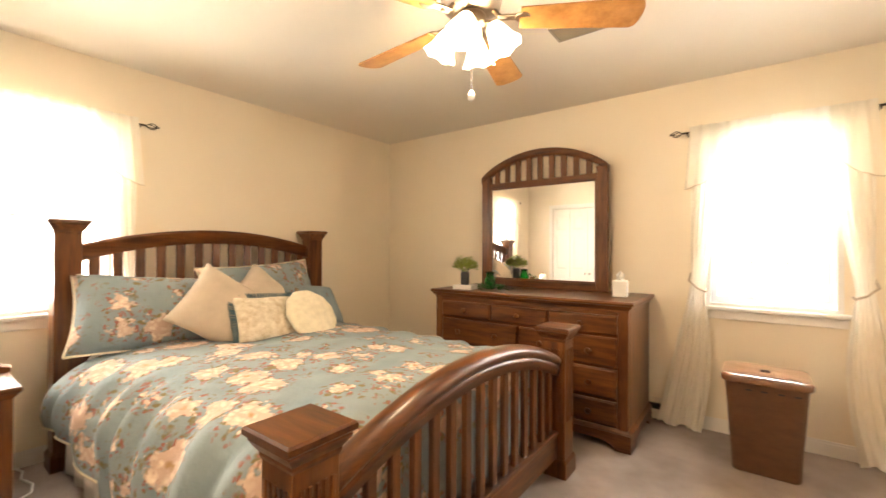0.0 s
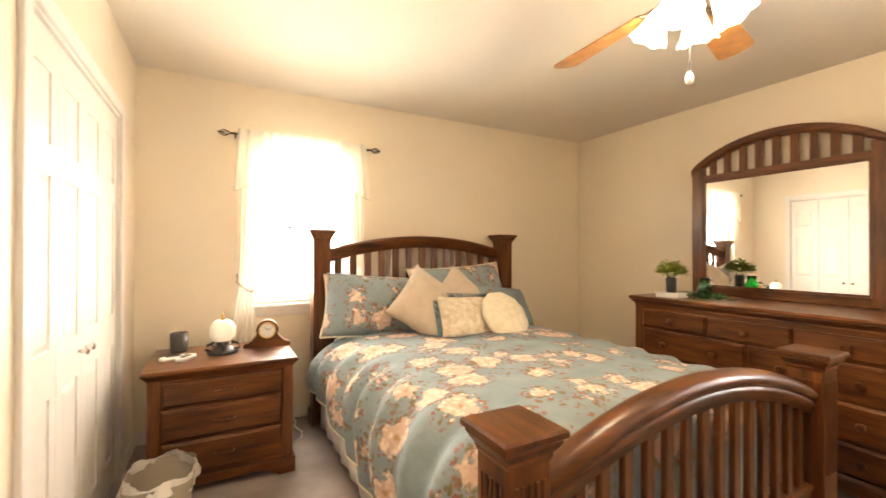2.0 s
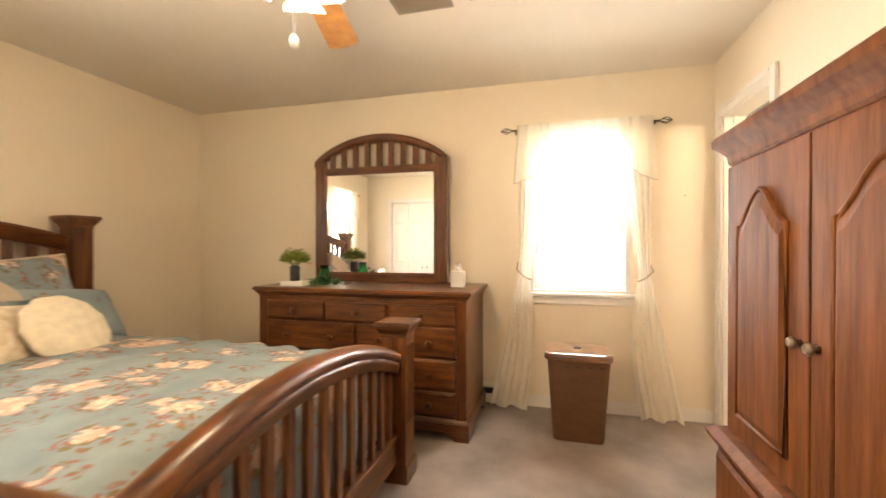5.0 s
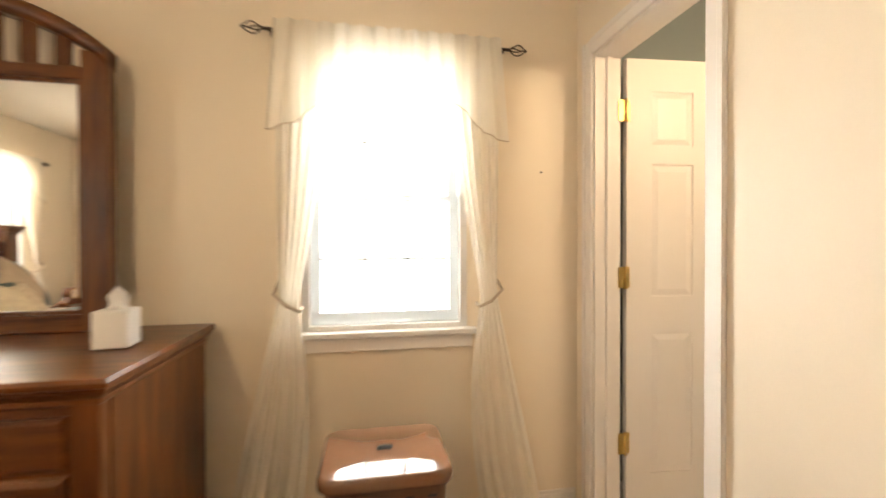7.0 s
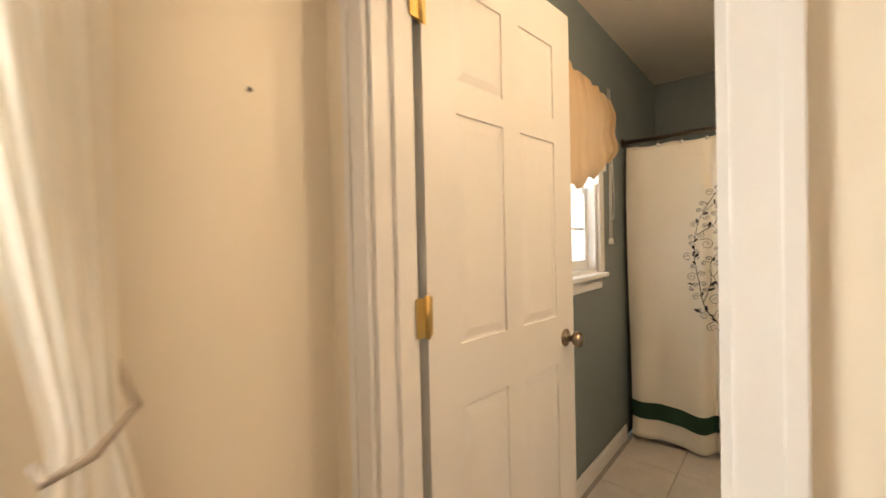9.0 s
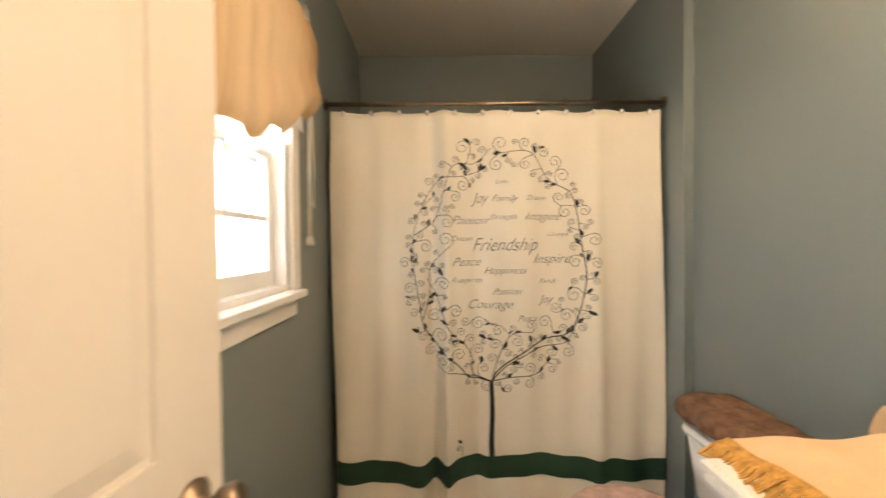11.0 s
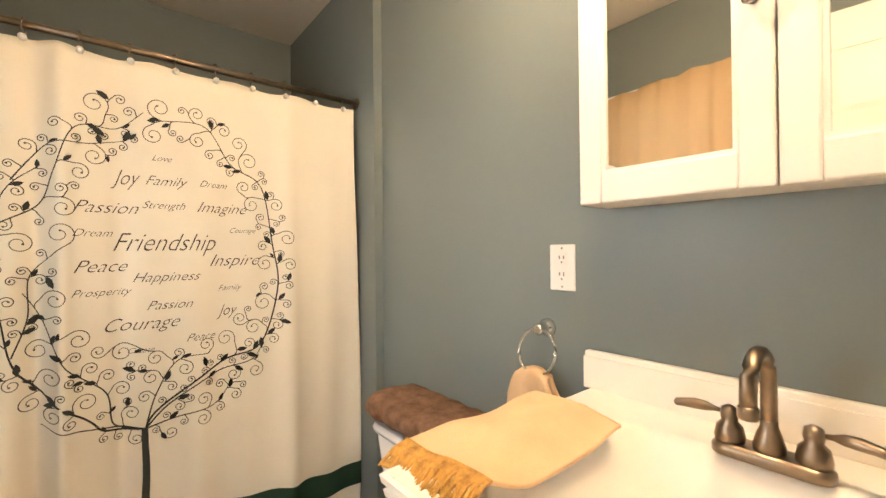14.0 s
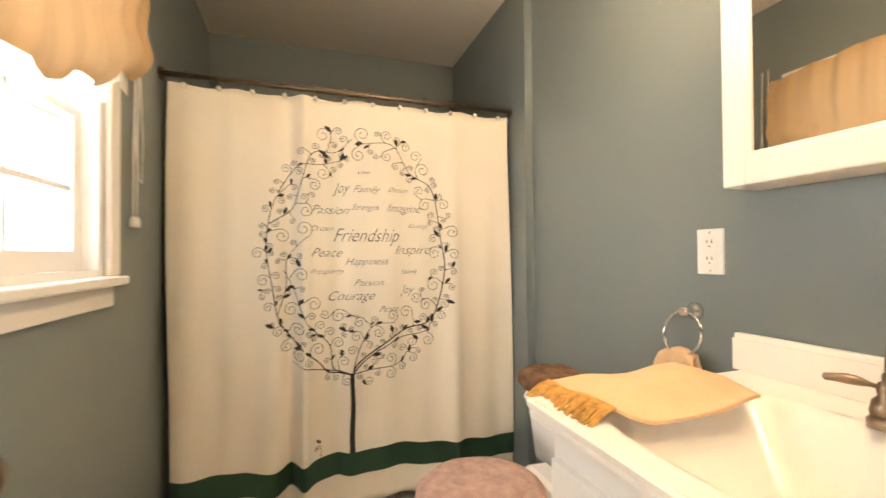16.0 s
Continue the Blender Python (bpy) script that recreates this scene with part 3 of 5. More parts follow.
# ---- bedroom: bed ----
def cap_post(name, w, h, x, y, parent, fl):
    """A square post with fluted faces and a moulded flat cap."""
    bm = B(x - w / 2, x + w / 2, y - w / 2, y + w / 2, 0, h - 0.075, r=0.004)
    p = part(name, bm, M_wz, parent)
    g = w / 2
    for k in range(-2, 3):
        c = k * w * 0.165
        for ax in (0, 1):
            for s in (-1, 1):
                r = B(-0.006, 0.006, 0, 0.006, 0.30, h - 0.12, r=0.002, seg=1)
                bmesh.ops.rotate(r, verts=r.verts, cent=(0, 0, 0), matrix=Matrix.Rotation(radians((0 if s > 0 else 180) - 90 * ax), 3, "Z"))
                bmesh.ops.translate(r, verts=r.verts, vec=(x + (c if ax == 0 else s * g), y + (s * g if ax == 0 else c), 0))
                if fl:
                    part("reed", r, M_wz, p)
                else:
                    r.free()
    bm = bmesh.new()
    sec = []
    for d, z in ((0.0, h - 0.08), (0.004, h - 0.07), (0.004, h - 0.062), (0.014, h - 0.048), (0.022, h - 0.034), (0.022, h - 0.028), (0.032, h - 0.02), (0.032, h - 0.006), (0.026, h)):
        q = g + d
        sec.append([(x - q, y - q, z), (x + q, y - q, z), (x + q, y + q, z), (x - q, y + q, z)])
    part("cap", loft(bm, sec), M_wx, p)
    bm = loft(bmesh.new(), [[(x - q, y - q, z), (x + q, y - q, z), (x + q, y + q, z), (x - q, y + q, z)] for q, z in ((g + 0.012, 0.0), (g + 0.012, 0.08), (g + 0.002, 0.10))])
    part("foot", bm, M_wz, p)
    return p


def arch(bm, x, half, zc, ze, prof, n=36):
    """A bowed rail along y at x: prof is a ring of (dx, dz)."""
    secs = []
    for i in range(n + 1):
        y = -half + 2 * half * i / n
        z = ze + (zc - ze) * (1 - (y / half) ** 2)
        secs.append([(x + a, y, z + b) for a, b in prof])
    return loft(bm, secs, True)


bed = thing("bed", (0, -1.98, 0), "cherry-stained wooden bed with slatted headboard and arched footboard", "bed")
HX, FX = 0.165, 2.435
for y in (-0.825, 0.825):
    cap_post("head_post", 0.125, 1.40, HX, y, bed, False)
    cap_post("foot_post", 0.130, 0.815, FX, y, bed, True)
part("head_rail", arch(bmesh.new(), HX, 0.765, 1.372, 1.262, [(-0.03, -0.095), (0.03, -0.095), (0.03, -0.03), (0.042, -0.02), (0.042, 0), (-0.042, 0), (-0.042, -0.02), (-0.03, -0.03)]), M_wy, bed)
part("head_lower_rail", B(HX - 0.02, HX + 0.02, -0.765, 0.765, 0.48, 0.62, r=0.004), M_wy, bed)
for i in range(13):
    y = -0.70 + 1.40 * i / 12
    zt = 1.262 + 0.11 * (1 - (y / 0.765) ** 2) - 0.09
    part("head_slat", B(HX - 0.011, HX + 0.011, y - 0.027, y + 0.027, 0.61, zt, r=0.003, seg=1), M_wz, bed)
ring = [(0.048 * math.cos(a) * (1 if abs(math.sin(a)) < 0.9 else 0.96), 0.036 * math.sin(a) - 0.036) for a in [k * math.pi / 8 for k in range(16)]]
part("foot_rail", arch(bmesh.new(), FX, 0.765, 0.828, 0.665, ring, 44), M_wy, bed, "polished arched rail")
part("foot_rail_moulding", arch(bmesh.new(), FX, 0.765, 0.768, 0.605, [(-0.03, -0.055), (0.03, -0.055), (0.03, -0.03), (0.038, -0.022), (0.038, 0.0), (-0.038, 0.0), (-0.038, -0.022), (-0.03, -0.03)], 44), M_wy, bed)
for i in range(15):
    y = -0.70 + 1.40 * i / 14
    zt = 0.605 + 0.163 * (1 - (y / 0.765) ** 2) - 0.05
    part("foot_slat", B(FX - 0.012, FX + 0.012, y - 0.021, y + 0.021, 0.24, zt, r=0.004, seg=1), M_wz, bed)
bm = B(FX - 0.022, FX + 0.022, -0.765, 0.765, 0.10, 0.225, r=0.004)
bx(bm, FX - 0.03, FX + 0.03, -0.765, 0.765, 0.225, 0.25, r=0.006)
part("foot_lower_rail", bm, M_wy, bed)
for s in (-1, 1):
    part("side_rail", B(HX + 0.06, FX - 0.06, s * 0.80 - 0.014, s * 0.80 + 0.014, 0.16, 0.36, r=0.004), M_wx, bed)

mattress = solo("mattress", B(0.24, 2.34, -0.76, 0.76, 0.24, 0.63, r=0.05, seg=3), M_skirt, "white mattress and box spring under the comforter", "mattress", (0, -1.98, 0))


def skirt(s):
    return lambda u, v: (0.26 + 2.06 * u, s * (0.828 + 0.008 * v + 0.006 * math.sin(u * 70) * (0.4 + v)), 0.42 - 0.408 * v)


bs_t = thing("bed_skirt", (0, -1.98, 0), "white gathered bed skirt hanging to the carpet", "bed skirt")
for s in (-1, 1):
    part("skirt_side", sheet(bmesh.new(), skirt(s), 120, 6, 0.004, (0, s, 0)), M_skirt, bs_t)


def spline(pts, q):
    """Smooth path through (a, b) points, q in 0..1."""
    n = len(pts) - 1
    k = min(int(q * n), n - 1)
    t = q * n - k
    p = [pts[max(0, min(n, k + d))] for d in (-1, 0, 1, 2)]
    return tuple(0.5 * (2 * p[1][i] + (p[2][i] - p[0][i]) * t + (2 * p[0][i] - 5 * p[1][i] + 4 * p[2][i] - p[3][i]) * t * t + (3 * p[1][i] - p[0][i] - 3 * p[2][i] + p[3][i]) * t ** 3) for i in (0, 1))


def comforter(u, v):
    hem = 0.30 + 0.05 * math.sin(5 * u + 1) - 0.10 * u
    side = 0.93 - 0.03 * u
    prof = [(-side - 0.005, hem), (-side - 0.02, 0.42), (-side + 0.01, 0.53), (-0.80, 0.635), (-0.62, 0.685), (-0.3, 0.70), (0, 0.705), (0.3, 0.70), (0.62, 0.685), (0.80, 0.635), (side - 0.01, 0.53), (side + 0.02, 0.42), (side, hem)]
    y, z = spline(prof, v)
    x = 0.34 + 2.0 * u
    z -= 0.05 * max(0, (u - 0.94) / 0.06) ** 2 + 0.03 * max(0, (0.12 - u) / 0.12)
    p = Vector((x * 1.6, y * 1.6, z * 1.6))
    n1 = noise.noise(p * 1.7) * 0.026
    n2 = noise.noise(Vector((x * 3.2 - y * 2.5, y * 1.5 + z * 3, 7))) * 0.016
    n2 += noise.noise(Vector((x * 13, y * 4.5, 3))) * 0.006 + noise.noise(Vector((x * 6 + y * 5, y * 9 - x * 3, 5))) * 0.007
    edge = min(1, abs(y) / 0.8) ** 3
    # pleats that run down the sides
    n3 = 0.021 * edge * math.sin(26 * x + 5 * y + 3 * noise.noise(p))
    top = 1 - edge
    return (x, y + (n3 + n1) * edge * (1 if y > 0 else -1), z + (n1 + n2) * (0.35 + 0.65 * top) + 0.5 * n3 * (1 - top))


duvet = thing("comforter", (0, -1.98, 0), "blue floral quilted comforter spread over the bed", "comforter")
co = part("cover", sheet(bmesh.new(), comforter, 150, 130, 0.0), M_floral, duvet)
sm = co.modifiers.new("thickness", "SOLIDIFY")
sm.thickness, sm.offset = 0.022, -1
for v in (0.0, 1.0):
    part("piping", tube(bmesh.new(), [comforter(i / 90, v) for i in range(91)], 0.006, 6), M_ivory, duvet, "cream piped edge")
part("foot_fold", sheet(bmesh.new(), lambda u, v: (2.345 + 0.012 * math.sin(14 * u), -0.80 + 1.6 * u, 0.64 + 0.02 * math.sin(6 * u) - 0.40 * v), 50, 12, 0.015, (1, 0, 0)), M_floral, duvet)


def pillow_mesh(w, h, t, n=26, pinch=0.10, power=2.6):
    bm = bmesh.new()
    g = {}
    for s in (1, -1):
        for i in range(n + 1):
            for j in range(n + 1):
                u, v = 2 * i / n - 1, 2 * j / n - 1
                rim = i in (0, n) or j in (0, n)
                if rim and s < 0:
                    g[s, i, j] = g[1, i, j]
                    continue
                k = (max(0, 1 - abs(u) ** power) * max(0, 1 - abs(v) ** power)) ** 0.5
                x = u * w / 2 * (1 - pinch * (1 - v * v) * abs(u))
                y = v * h / 2 * (1 - pinch * (1 - u * u) * abs(v))
                z = s * (t / 2) * k + 0.012 * noise.noise(Vector((x * 7, y * 7, s * 3 + w)))
                g[s, i, j] = bm.verts.new((x, y, z * (0 if rim else 1)))
    for s in (1, -1):
        for i in range(n):
            for j in range(n):
                q = [g[s, i, j], g[s, i + 1, j], g[s, i + 1, j + 1], g[s, i, j + 1]]
                bm.faces.new(q if s > 0 else q[::-1]).smooth = True
    return bm


def stand(p, lean, turn, spin=0):
    """A cushion that leans back: its face looks along +x, turned by turn, spun in its own plane."""
    return Matrix.Translation(p) @ Matrix.Rotation(radians(turn), 4, "Z") @ Matrix.Rotation(radians(90 - lean), 4, "Y") @ Matrix.Rotation(radians(90 + spin), 4, "Z")


def cushion(name, w, h, t, m, place, label, trim=None, cat="pillow", pinch=0.08):
    o = tagged(new(name), label, cat, "pillows on the bed")
    part("case", pillow_mesh(w, h, t, pinch=pinch), m, o)
    if trim:
        pts = []
        for a, b in (((-1, -1), (1, -1)), ((1, -1), (1, 1)), ((1, 1), (-1, 1)), ((-1, 1), (-1, -1))):
            for k in range(12):
                u, v = a[0] + (b[0] - a[0]) * k / 12, a[1] + (b[1] - a[1]) * k / 12
                pts.append((u * w / 2 * (1 - pinch * (1 - v * v) * abs(u)), v * h / 2 * (1 - pinch * (1 - u * u) * abs(v)), 0))
        pts.append(pts[0])
        if trim[1]:
            bm = bmesh.new()
            for i in range(0, len(pts) - 1):
                for q in (0.0, 0.5):
                    p = Vector(pts[i]).lerp(Vector(pts[i + 1]), q)
                    d = p.normalized()
                    tube(bm, [p - d * 0.005, p + d * 0.02 + Vector((0, 0, 0.006 * math.sin(i * 3 + q))), p + d * 0.036], 0.0055, 5)
            part("fringe", bm, trim[0], o, "blue looped fringe")
        else:
            part("piping", tube(bmesh.new(), pts, 0.007, 6), trim[0], o, "cream piping")
    o.matrix_world = place
    return o


cushion("pillow_sham", 0.76, 0.50, 0.29, M_floral, stand((0.41, -2.46, 0.850), 33, -6, -6), "blue floral pillow sham with cream piping against the headboard", (M_ivory, False))
cushion("pillow_sham", 0.92, 0.50, 0.22, M_floral, stand((0.36, -1.70, 0.90), 24, 4, 3), "blue floral pillow sham with cream piping against the headboard", (M_ivory, False))
cushion("floral_pillow", 0.60, 0.34, 0.18, M_floral, stand((0.60, -1.48, 0.815), 34, 14, -8), "small blue floral pillow lying behind the round cushion")
cushion("beige_pillow", 0.40, 0.40, 0.15, M_beige, stand((0.60, -1.86, 0.895), 30, 6, 40), "plain beige linen pillow with a corner upwards", cat="pillow")
cushion("beige_pillow", 0.44, 0.44, 0.17, M_beige, stand((0.70, -2.19, 0.875), 26, -8, 52), "plain beige linen pillow with a corner upwards", cat="pillow")
cushion("fringed_pillow", 0.38, 0.32, 0.14, M_embroid, stand((0.86, -1.99, 0.80), 34, -4, -4), "ivory embroidered pillow with a blue looped fringe", (M_fringe, True))


def round_pillow():
    o = tagged(new("round_pillow"), "round ivory quilted pillow with a ruffled rim", "pillow", "pillows on the bed")
    bm = bmesh.new()
    prof = [(0.02, -0.055), (0.09, -0.062), (0.15, -0.045), (0.185, -0.015), (0.193, 0), (0.185, 0.015), (0.15, 0.045), (0.09, 0.062), (0.02, 0.055)]
    lathe(bm, prof, seg=36)
    for v in bm.verts:
        a = math.atan2(v.co.y, v.co.x)
        v.co *= 1 + 0.022 * math.sin(11 * a) + 0.015 * noise.noise(v.co * 14)
    part("case", bm, M_ivory, o)
    o.matrix_world = stand((0.96, -1.72, 0.80), 36, 8)


round_pillow()


# ---- bedroom: case furniture ----
def moulded_top(x0, x1, y0, y1, z0, steps):
    """Stacked rounded profile: steps of (overhang, height)."""
    secs, z = [], z0
    for d, dz in steps:
        z = z + dz
        secs.append([(x0 - d, y0 - d, z), (x1 + d, y0 - d, z), (x1 + d, y1, z), (x0 - d, y1, z)])
    return loft(bmesh.new(), secs)


def drawer(parent, x0, x1, z0, z1, y, knobs, m=None):
    d = part("drawer", loft(bmesh.new(), [
        [(x0, y, z0), (x1, y, z0), (x1, y, z1), (x0, y, z1)],
        [(x0, y - 0.008, z0), (x1, y - 0.008, z0), (x1, y - 0.008, z1), (x0, y - 0.008, z1)],
        [(x0 + 0.012, y - 0.018, z0 + 0.012), (x1 - 0.012, y - 0.018, z0 + 0.012), (x1 - 0.012, y - 0.018, z1 - 0.012), (x0 + 0.012, y - 0.018, z1 - 0.012)]]), m or M_wx, parent)
    for k in knobs:
        bm = lathe(bmesh.new(), [(0.011, 0), (0.008, 0.008), (0.009, 0.012), (0.019, 0.018), (0.020, 0.025), (0.012, 0.031)], (k, y - 0.018, (z0 + z1) / 2), 16, Matrix.Rotation(radians(90), 4, "X"))
        part("knob", bm, m or M_wz, d, "turned wooden knob")


def bracket_base(parent, x0, x1, y0, y1, h, m):
    """Plinth with feet at the corners and a curved cut-out between them."""
    def front(a, b):
        pts = [(a, 0), (a, h), (b, h), (b, 0)]
        w = min(0.12, (b - a) * 0.25)
        cut = [(b - w * 0.75, 0), (b - w * 0.9, h * 0.22), (b - w * 1.2, h * 0.4), (b - w * 1.6, h * 0.5), (a + w * 1.6, h * 0.5), (a + w * 1.2, h * 0.4), (a + w * 0.9, h * 0.22), (a + w * 0.75, 0)]
        return pts + cut
    ring = front(x0, x1)
    part("base", loft(bmesh.new(), [[(x, y0, z) for x, z in ring], [(x, y0 + 0.02, z) for x, z in ring]]), m, parent)
    ring = front(y0 + 0.02, y1)
    for x in (x0, x1 - 0.02):
        part("base_side", loft(bmesh.new(), [[(x, y, z) for y, z in ring], [(x + 0.02, y, z) for y, z in ring]]), m, parent)


dresser = thing("dresser", (1.962, -0.385, 0), "cherry-stained nine-drawer dresser against the wall", "dresser")
part("body", B(-0.7375, 0.7375, -0.305, 0.325, 0.09, 0.865, r=0.003), M_wx, dresser)
for s in (-1, 1):
    part("corner_stile", B(s * 0.7125 - 0.03, s * 0.7125 + 0.03, -0.315, -0.27, 0.09, 0.865, r=0.004), M_wz, dresser)
part("top", moulded_top(-0.7425, 0.7425, -0.312, 0.325, 0.85, [(0.0, 0), (0.004, 0.004), (0.004, 0.012), (0.018, 0.014), (0.024, 0.008), (0.024, 0.006), (0.034, 0.004), (0.036, 0.012), (0.030, 0.010)]), M_wx, dresser)
for s in (-1, 1):
    part("side_panel", B(min(s * 0.738, s * 0.742), max(s * 0.738, s * 0.742), -0.265, 0.322, 0.125, 0.85), M_wz, dresser)
bracket_base(dresser, -0.7625, 0.7625, -0.335, 0.325, 0.105, M_wx)
part("base_moulding", moulded_top(-0.7425, 0.7425, -0.312, 0.325, 0.105, [(0.018, 0), (0.014, 0.008), (0.002, 0.014)]), M_wx, dresser)
c3 = [(-0.6775, -0.2325), (-0.2225, 0.2225), (0.2325, 0.6775)]
for a, b in c3:
    drawer(dresser, a, b, 0.705, 0.828, -0.308, ((a + b) / 2,))
for z0, z1 in ((0.505, 0.69), (0.305, 0.49), (0.135, 0.29)):
    for a, b in ((-0.6775, -0.006), (0.006, 0.6775)):
        drawer(dresser, a, b, z0, z1, -0.308, (a + 0.17, b - 0.17))

# arched mirror that stands on the dresser
mir = thing("dresser_mirror", (1.882, -0.135, 0.921), "arched cherry-framed mirror with slatted crest on the dresser", "mirror")


def crest(x, off=0.0):
    return 0.975 + (1.168 - 0.975) * (1 - (x / 0.556) ** 2) ** 0.85 - off


for s in (-1, 1):
    part("stile", B(min(s * 0.556, s * 0.468), max(s * 0.556, s * 0.468), -0.026, 0.026, 0, 0.972, r=0.008), M_wz, mir)
part("bottom_rail", B(-0.468, 0.468, -0.022, 0.022, 0, 0.062, r=0.005), M_wx, mir)
part("middle_rail", B(-0.468, 0.468, -0.022, 0.022, 0.868, 0.915, r=0.005), M_wx, mir)
secs = []
for i in range(41):
    x = -0.556 + 1.112 * i / 40
    z = crest(x * 0.9999)
    secs.append([(x, -0.032, z - 0.055), (x, -0.036, z - 0.012), (x, -0.030, z), (x, 0.026, z), (x, 0.026, z - 0.06)])
part("arched_rail", loft(bmesh.new(), secs, True), M_wx, mir)
for i in range(9):
    x = -0.408 + 0.816 * i / 8
    part("crest_slat", B(x - 0.024, x + 0.024, -0.008, 0.008, 0.912, crest(x) - 0.05, r=0.002, seg=1), M_wz, mir)
g = part("mirror_glass", B(-0.47, 0.47, -0.008, 0.006, 0.06, 0.87), M_mirror, mir, "clear bevelled mirror glass")
part("backing", B(-0.48, 0.48, 0.010, 0.016, 0.03, 0.90), M_wx, mir)
bm = bmesh.new()
for a, b, c, d in ((-0.468, -0.456, 0.062, 0.868), (0.456, 0.468, 0.062, 0.868), (-0.456, 0.456, 0.062, 0.074), (-0.456, 0.456, 0.856, 0.868)):
    bx(bm, a, b, -0.014, -0.009, c, d)
part("inner_bead", bm, M_wz, mir)

ns = thing("nightstand", (0.51, -3.43, 0), "cherry-stained three-drawer nightstand beside the bed", "nightstand", rz=90)
part("body", B(-0.335, 0.335, -0.265, 0.27, 0.07, 0.60, r=0.003), M_wx, ns)
for s in (-1, 1):
    part("corner_stile", B(s * 0.315 - 0.028, s * 0.315 + 0.028, -0.275, -0.23, 0.07, 0.60, r=0.004), M_wz, ns)
part("top", moulded_top(-0.338, 0.338, -0.272, 0.27, 0.592, [(0.0, 0), (0.004, 0.004), (0.014, 0.014), (0.020, 0.008), (0.028, 0.008), (0.030, 0.012), (0.025, 0.008)]), M_wx, ns)
bracket_base(ns, -0.355, 0.355, -0.29, 0.27, 0.085, M_wx)
for z0, z1 in ((0.455, 0.575), (0.285, 0.44), (0.115, 0.27)):
    drawer(ns, -0.282, 0.282, z0, z1, -0.268, ())
    part("drawer_pull", tube(bmesh.new(), [(-0.045, -0.288, (z0 + z1) / 2), (-0.04, -0.302, (z0 + z1) / 2), (0.04, -0.302, (z0 + z1) / 2), (0.045, -0.288, (z0 + z1) / 2)], 0.005, 6), M_wz, ns)
NZ = 0.647

arm = thing("armoire", (4.023, -2.055, 0), "dark cherry armoire with arched doors and drawer base", "armoire", rz=-90)
# local x runs along the wall, front at -y
part("base_body", B(-0.50, 0.50, -0.255, 0.235, 0.08, 0.53, r=0.003), M_wdark, arm)
part("waist", moulded_top(-0.50, 0.50, -0.258, 0.235, 0.53, [(0.0, 0), (0.022, 0.01), (0.028, 0.018), (0.020, 0.008), (0.002, 0.014)]), M_wdark, arm)
part("upper_body", B(-0.475, 0.475, -0.225, 0.235, 0.575, 1.49, r=0.003), M_wdark, arm)
part("crown", moulded_top(-0.478, 0.478, -0.228, 0.235, 1.47, [(0.0, 0), (0.006, 0.010), (0.008, 0.02), (0.022, 0.020), (0.036, 0.014), (0.042, 0.006), (0.044, 0.022), (0.036, 0.010)]), M_wdark, arm)
bracket_base(arm, -0.515, 0.515, -0.275, 0.235, 0.10, M_wdark)
for s in (-1, 1):
    a, b = (-0.455, -0.004) if s < 0 else (0.004, 0.455)
    d = part("door", B(a, b, -0.243, -0.226, 0.60, 1.46, r=0.003), M_wdark, arm)
    n = 14
    ins = [(a + 0.088, 0.67), (b - 0.088, 0.67)]
    topc = [(b - 0.088 - (b - a - 0.176) * k / n, 1.26 + 0.05 * (1 - math.cos(2 * math.pi * k / n))) for k in range(n + 1)]
    ringo = ins + topc
    cx, cz = (a + b) / 2, 0.93
    inner = [(cx + (x - cx) * 0.86, cz + (z - cz) * 0.90) for x, z in ringo]
    part("raised_panel", loft(bmesh.new(), [[(x, -0.2431, z) for x, z in ringo], [(x, -0.246, z) for x, z in ringo], [(x, -0.254, z) for x, z in inner]]), M_wdark, d)
    part("moulding", tube(bmesh.new(), [(x, -0.245, z) for x, z in ringo + ringo[:1]], 0.009, 6), M_wdark, d)
    part("knob", lathe(bmesh.new(), [(0.010, 0), (0.007, 0.01), (0.016, 0.018), (0.010, 0.028)], (b - 0.03 if s < 0 else a + 0.03, -0.243, 0.97), 14, Matrix.Rotation(radians(90), 4, "X")), M_bronze, d, "aged metal knob")
for z0, z1 in ((0.33, 0.51), (0.12, 0.31)):
    drawer(arm, -0.47, 0.47, z0, z1, -0.256, (-0.25, 0.25), M_wdark)


# ---- bedroom: hamper, basket, small things ----
def rrect(w, d, r, z, n=5):
    pts = []
    for cx, cy, a0 in ((w / 2 - r, d / 2 - r, 0), (-w / 2 + r, d / 2 - r, 90), (-w / 2 + r, -d / 2 + r, 180), (w / 2 - r, -d / 2 + r, 270)):
        for k in range(n + 1):
            a = radians(a0 + 90 * k / n)
            pts.append((cx + r * math.cos(a), cy + r * math.sin(a), z))
    return pts


ham = thing("laundry_hamper", (3.37, -0.405, 0), "brown woven laundry hamper with glossy lid below the window", "hamper")
part("body", loft(bmesh.new(), [rrect(0.30, 0.25, 0.035, 0.0), rrect(0.305, 0.255, 0.035, 0.01), rrect(0.355, 0.305, 0.04, 0.40), rrect(0.37, 0.32, 0.04, 0.50), rrect(0.37, 0.32, 0.04, 0.515)], True), M_hamper, ham)
bm = loft(bmesh.new(), [rrect(0.40, 0.345, 0.05, 0.505), rrect(0.408, 0.353, 0.052, 0.512), rrect(0.408, 0.353, 0.052, 0.535), rrect(0.398, 0.343, 0.05, 0.545), rrect(0.38, 0.325, 0.048, 0.548), rrect(0.10, 0.06, 0.02, 0.549)], True)
lid = part("lid", bm, M_lid, ham, "glossy lid reflecting the window")
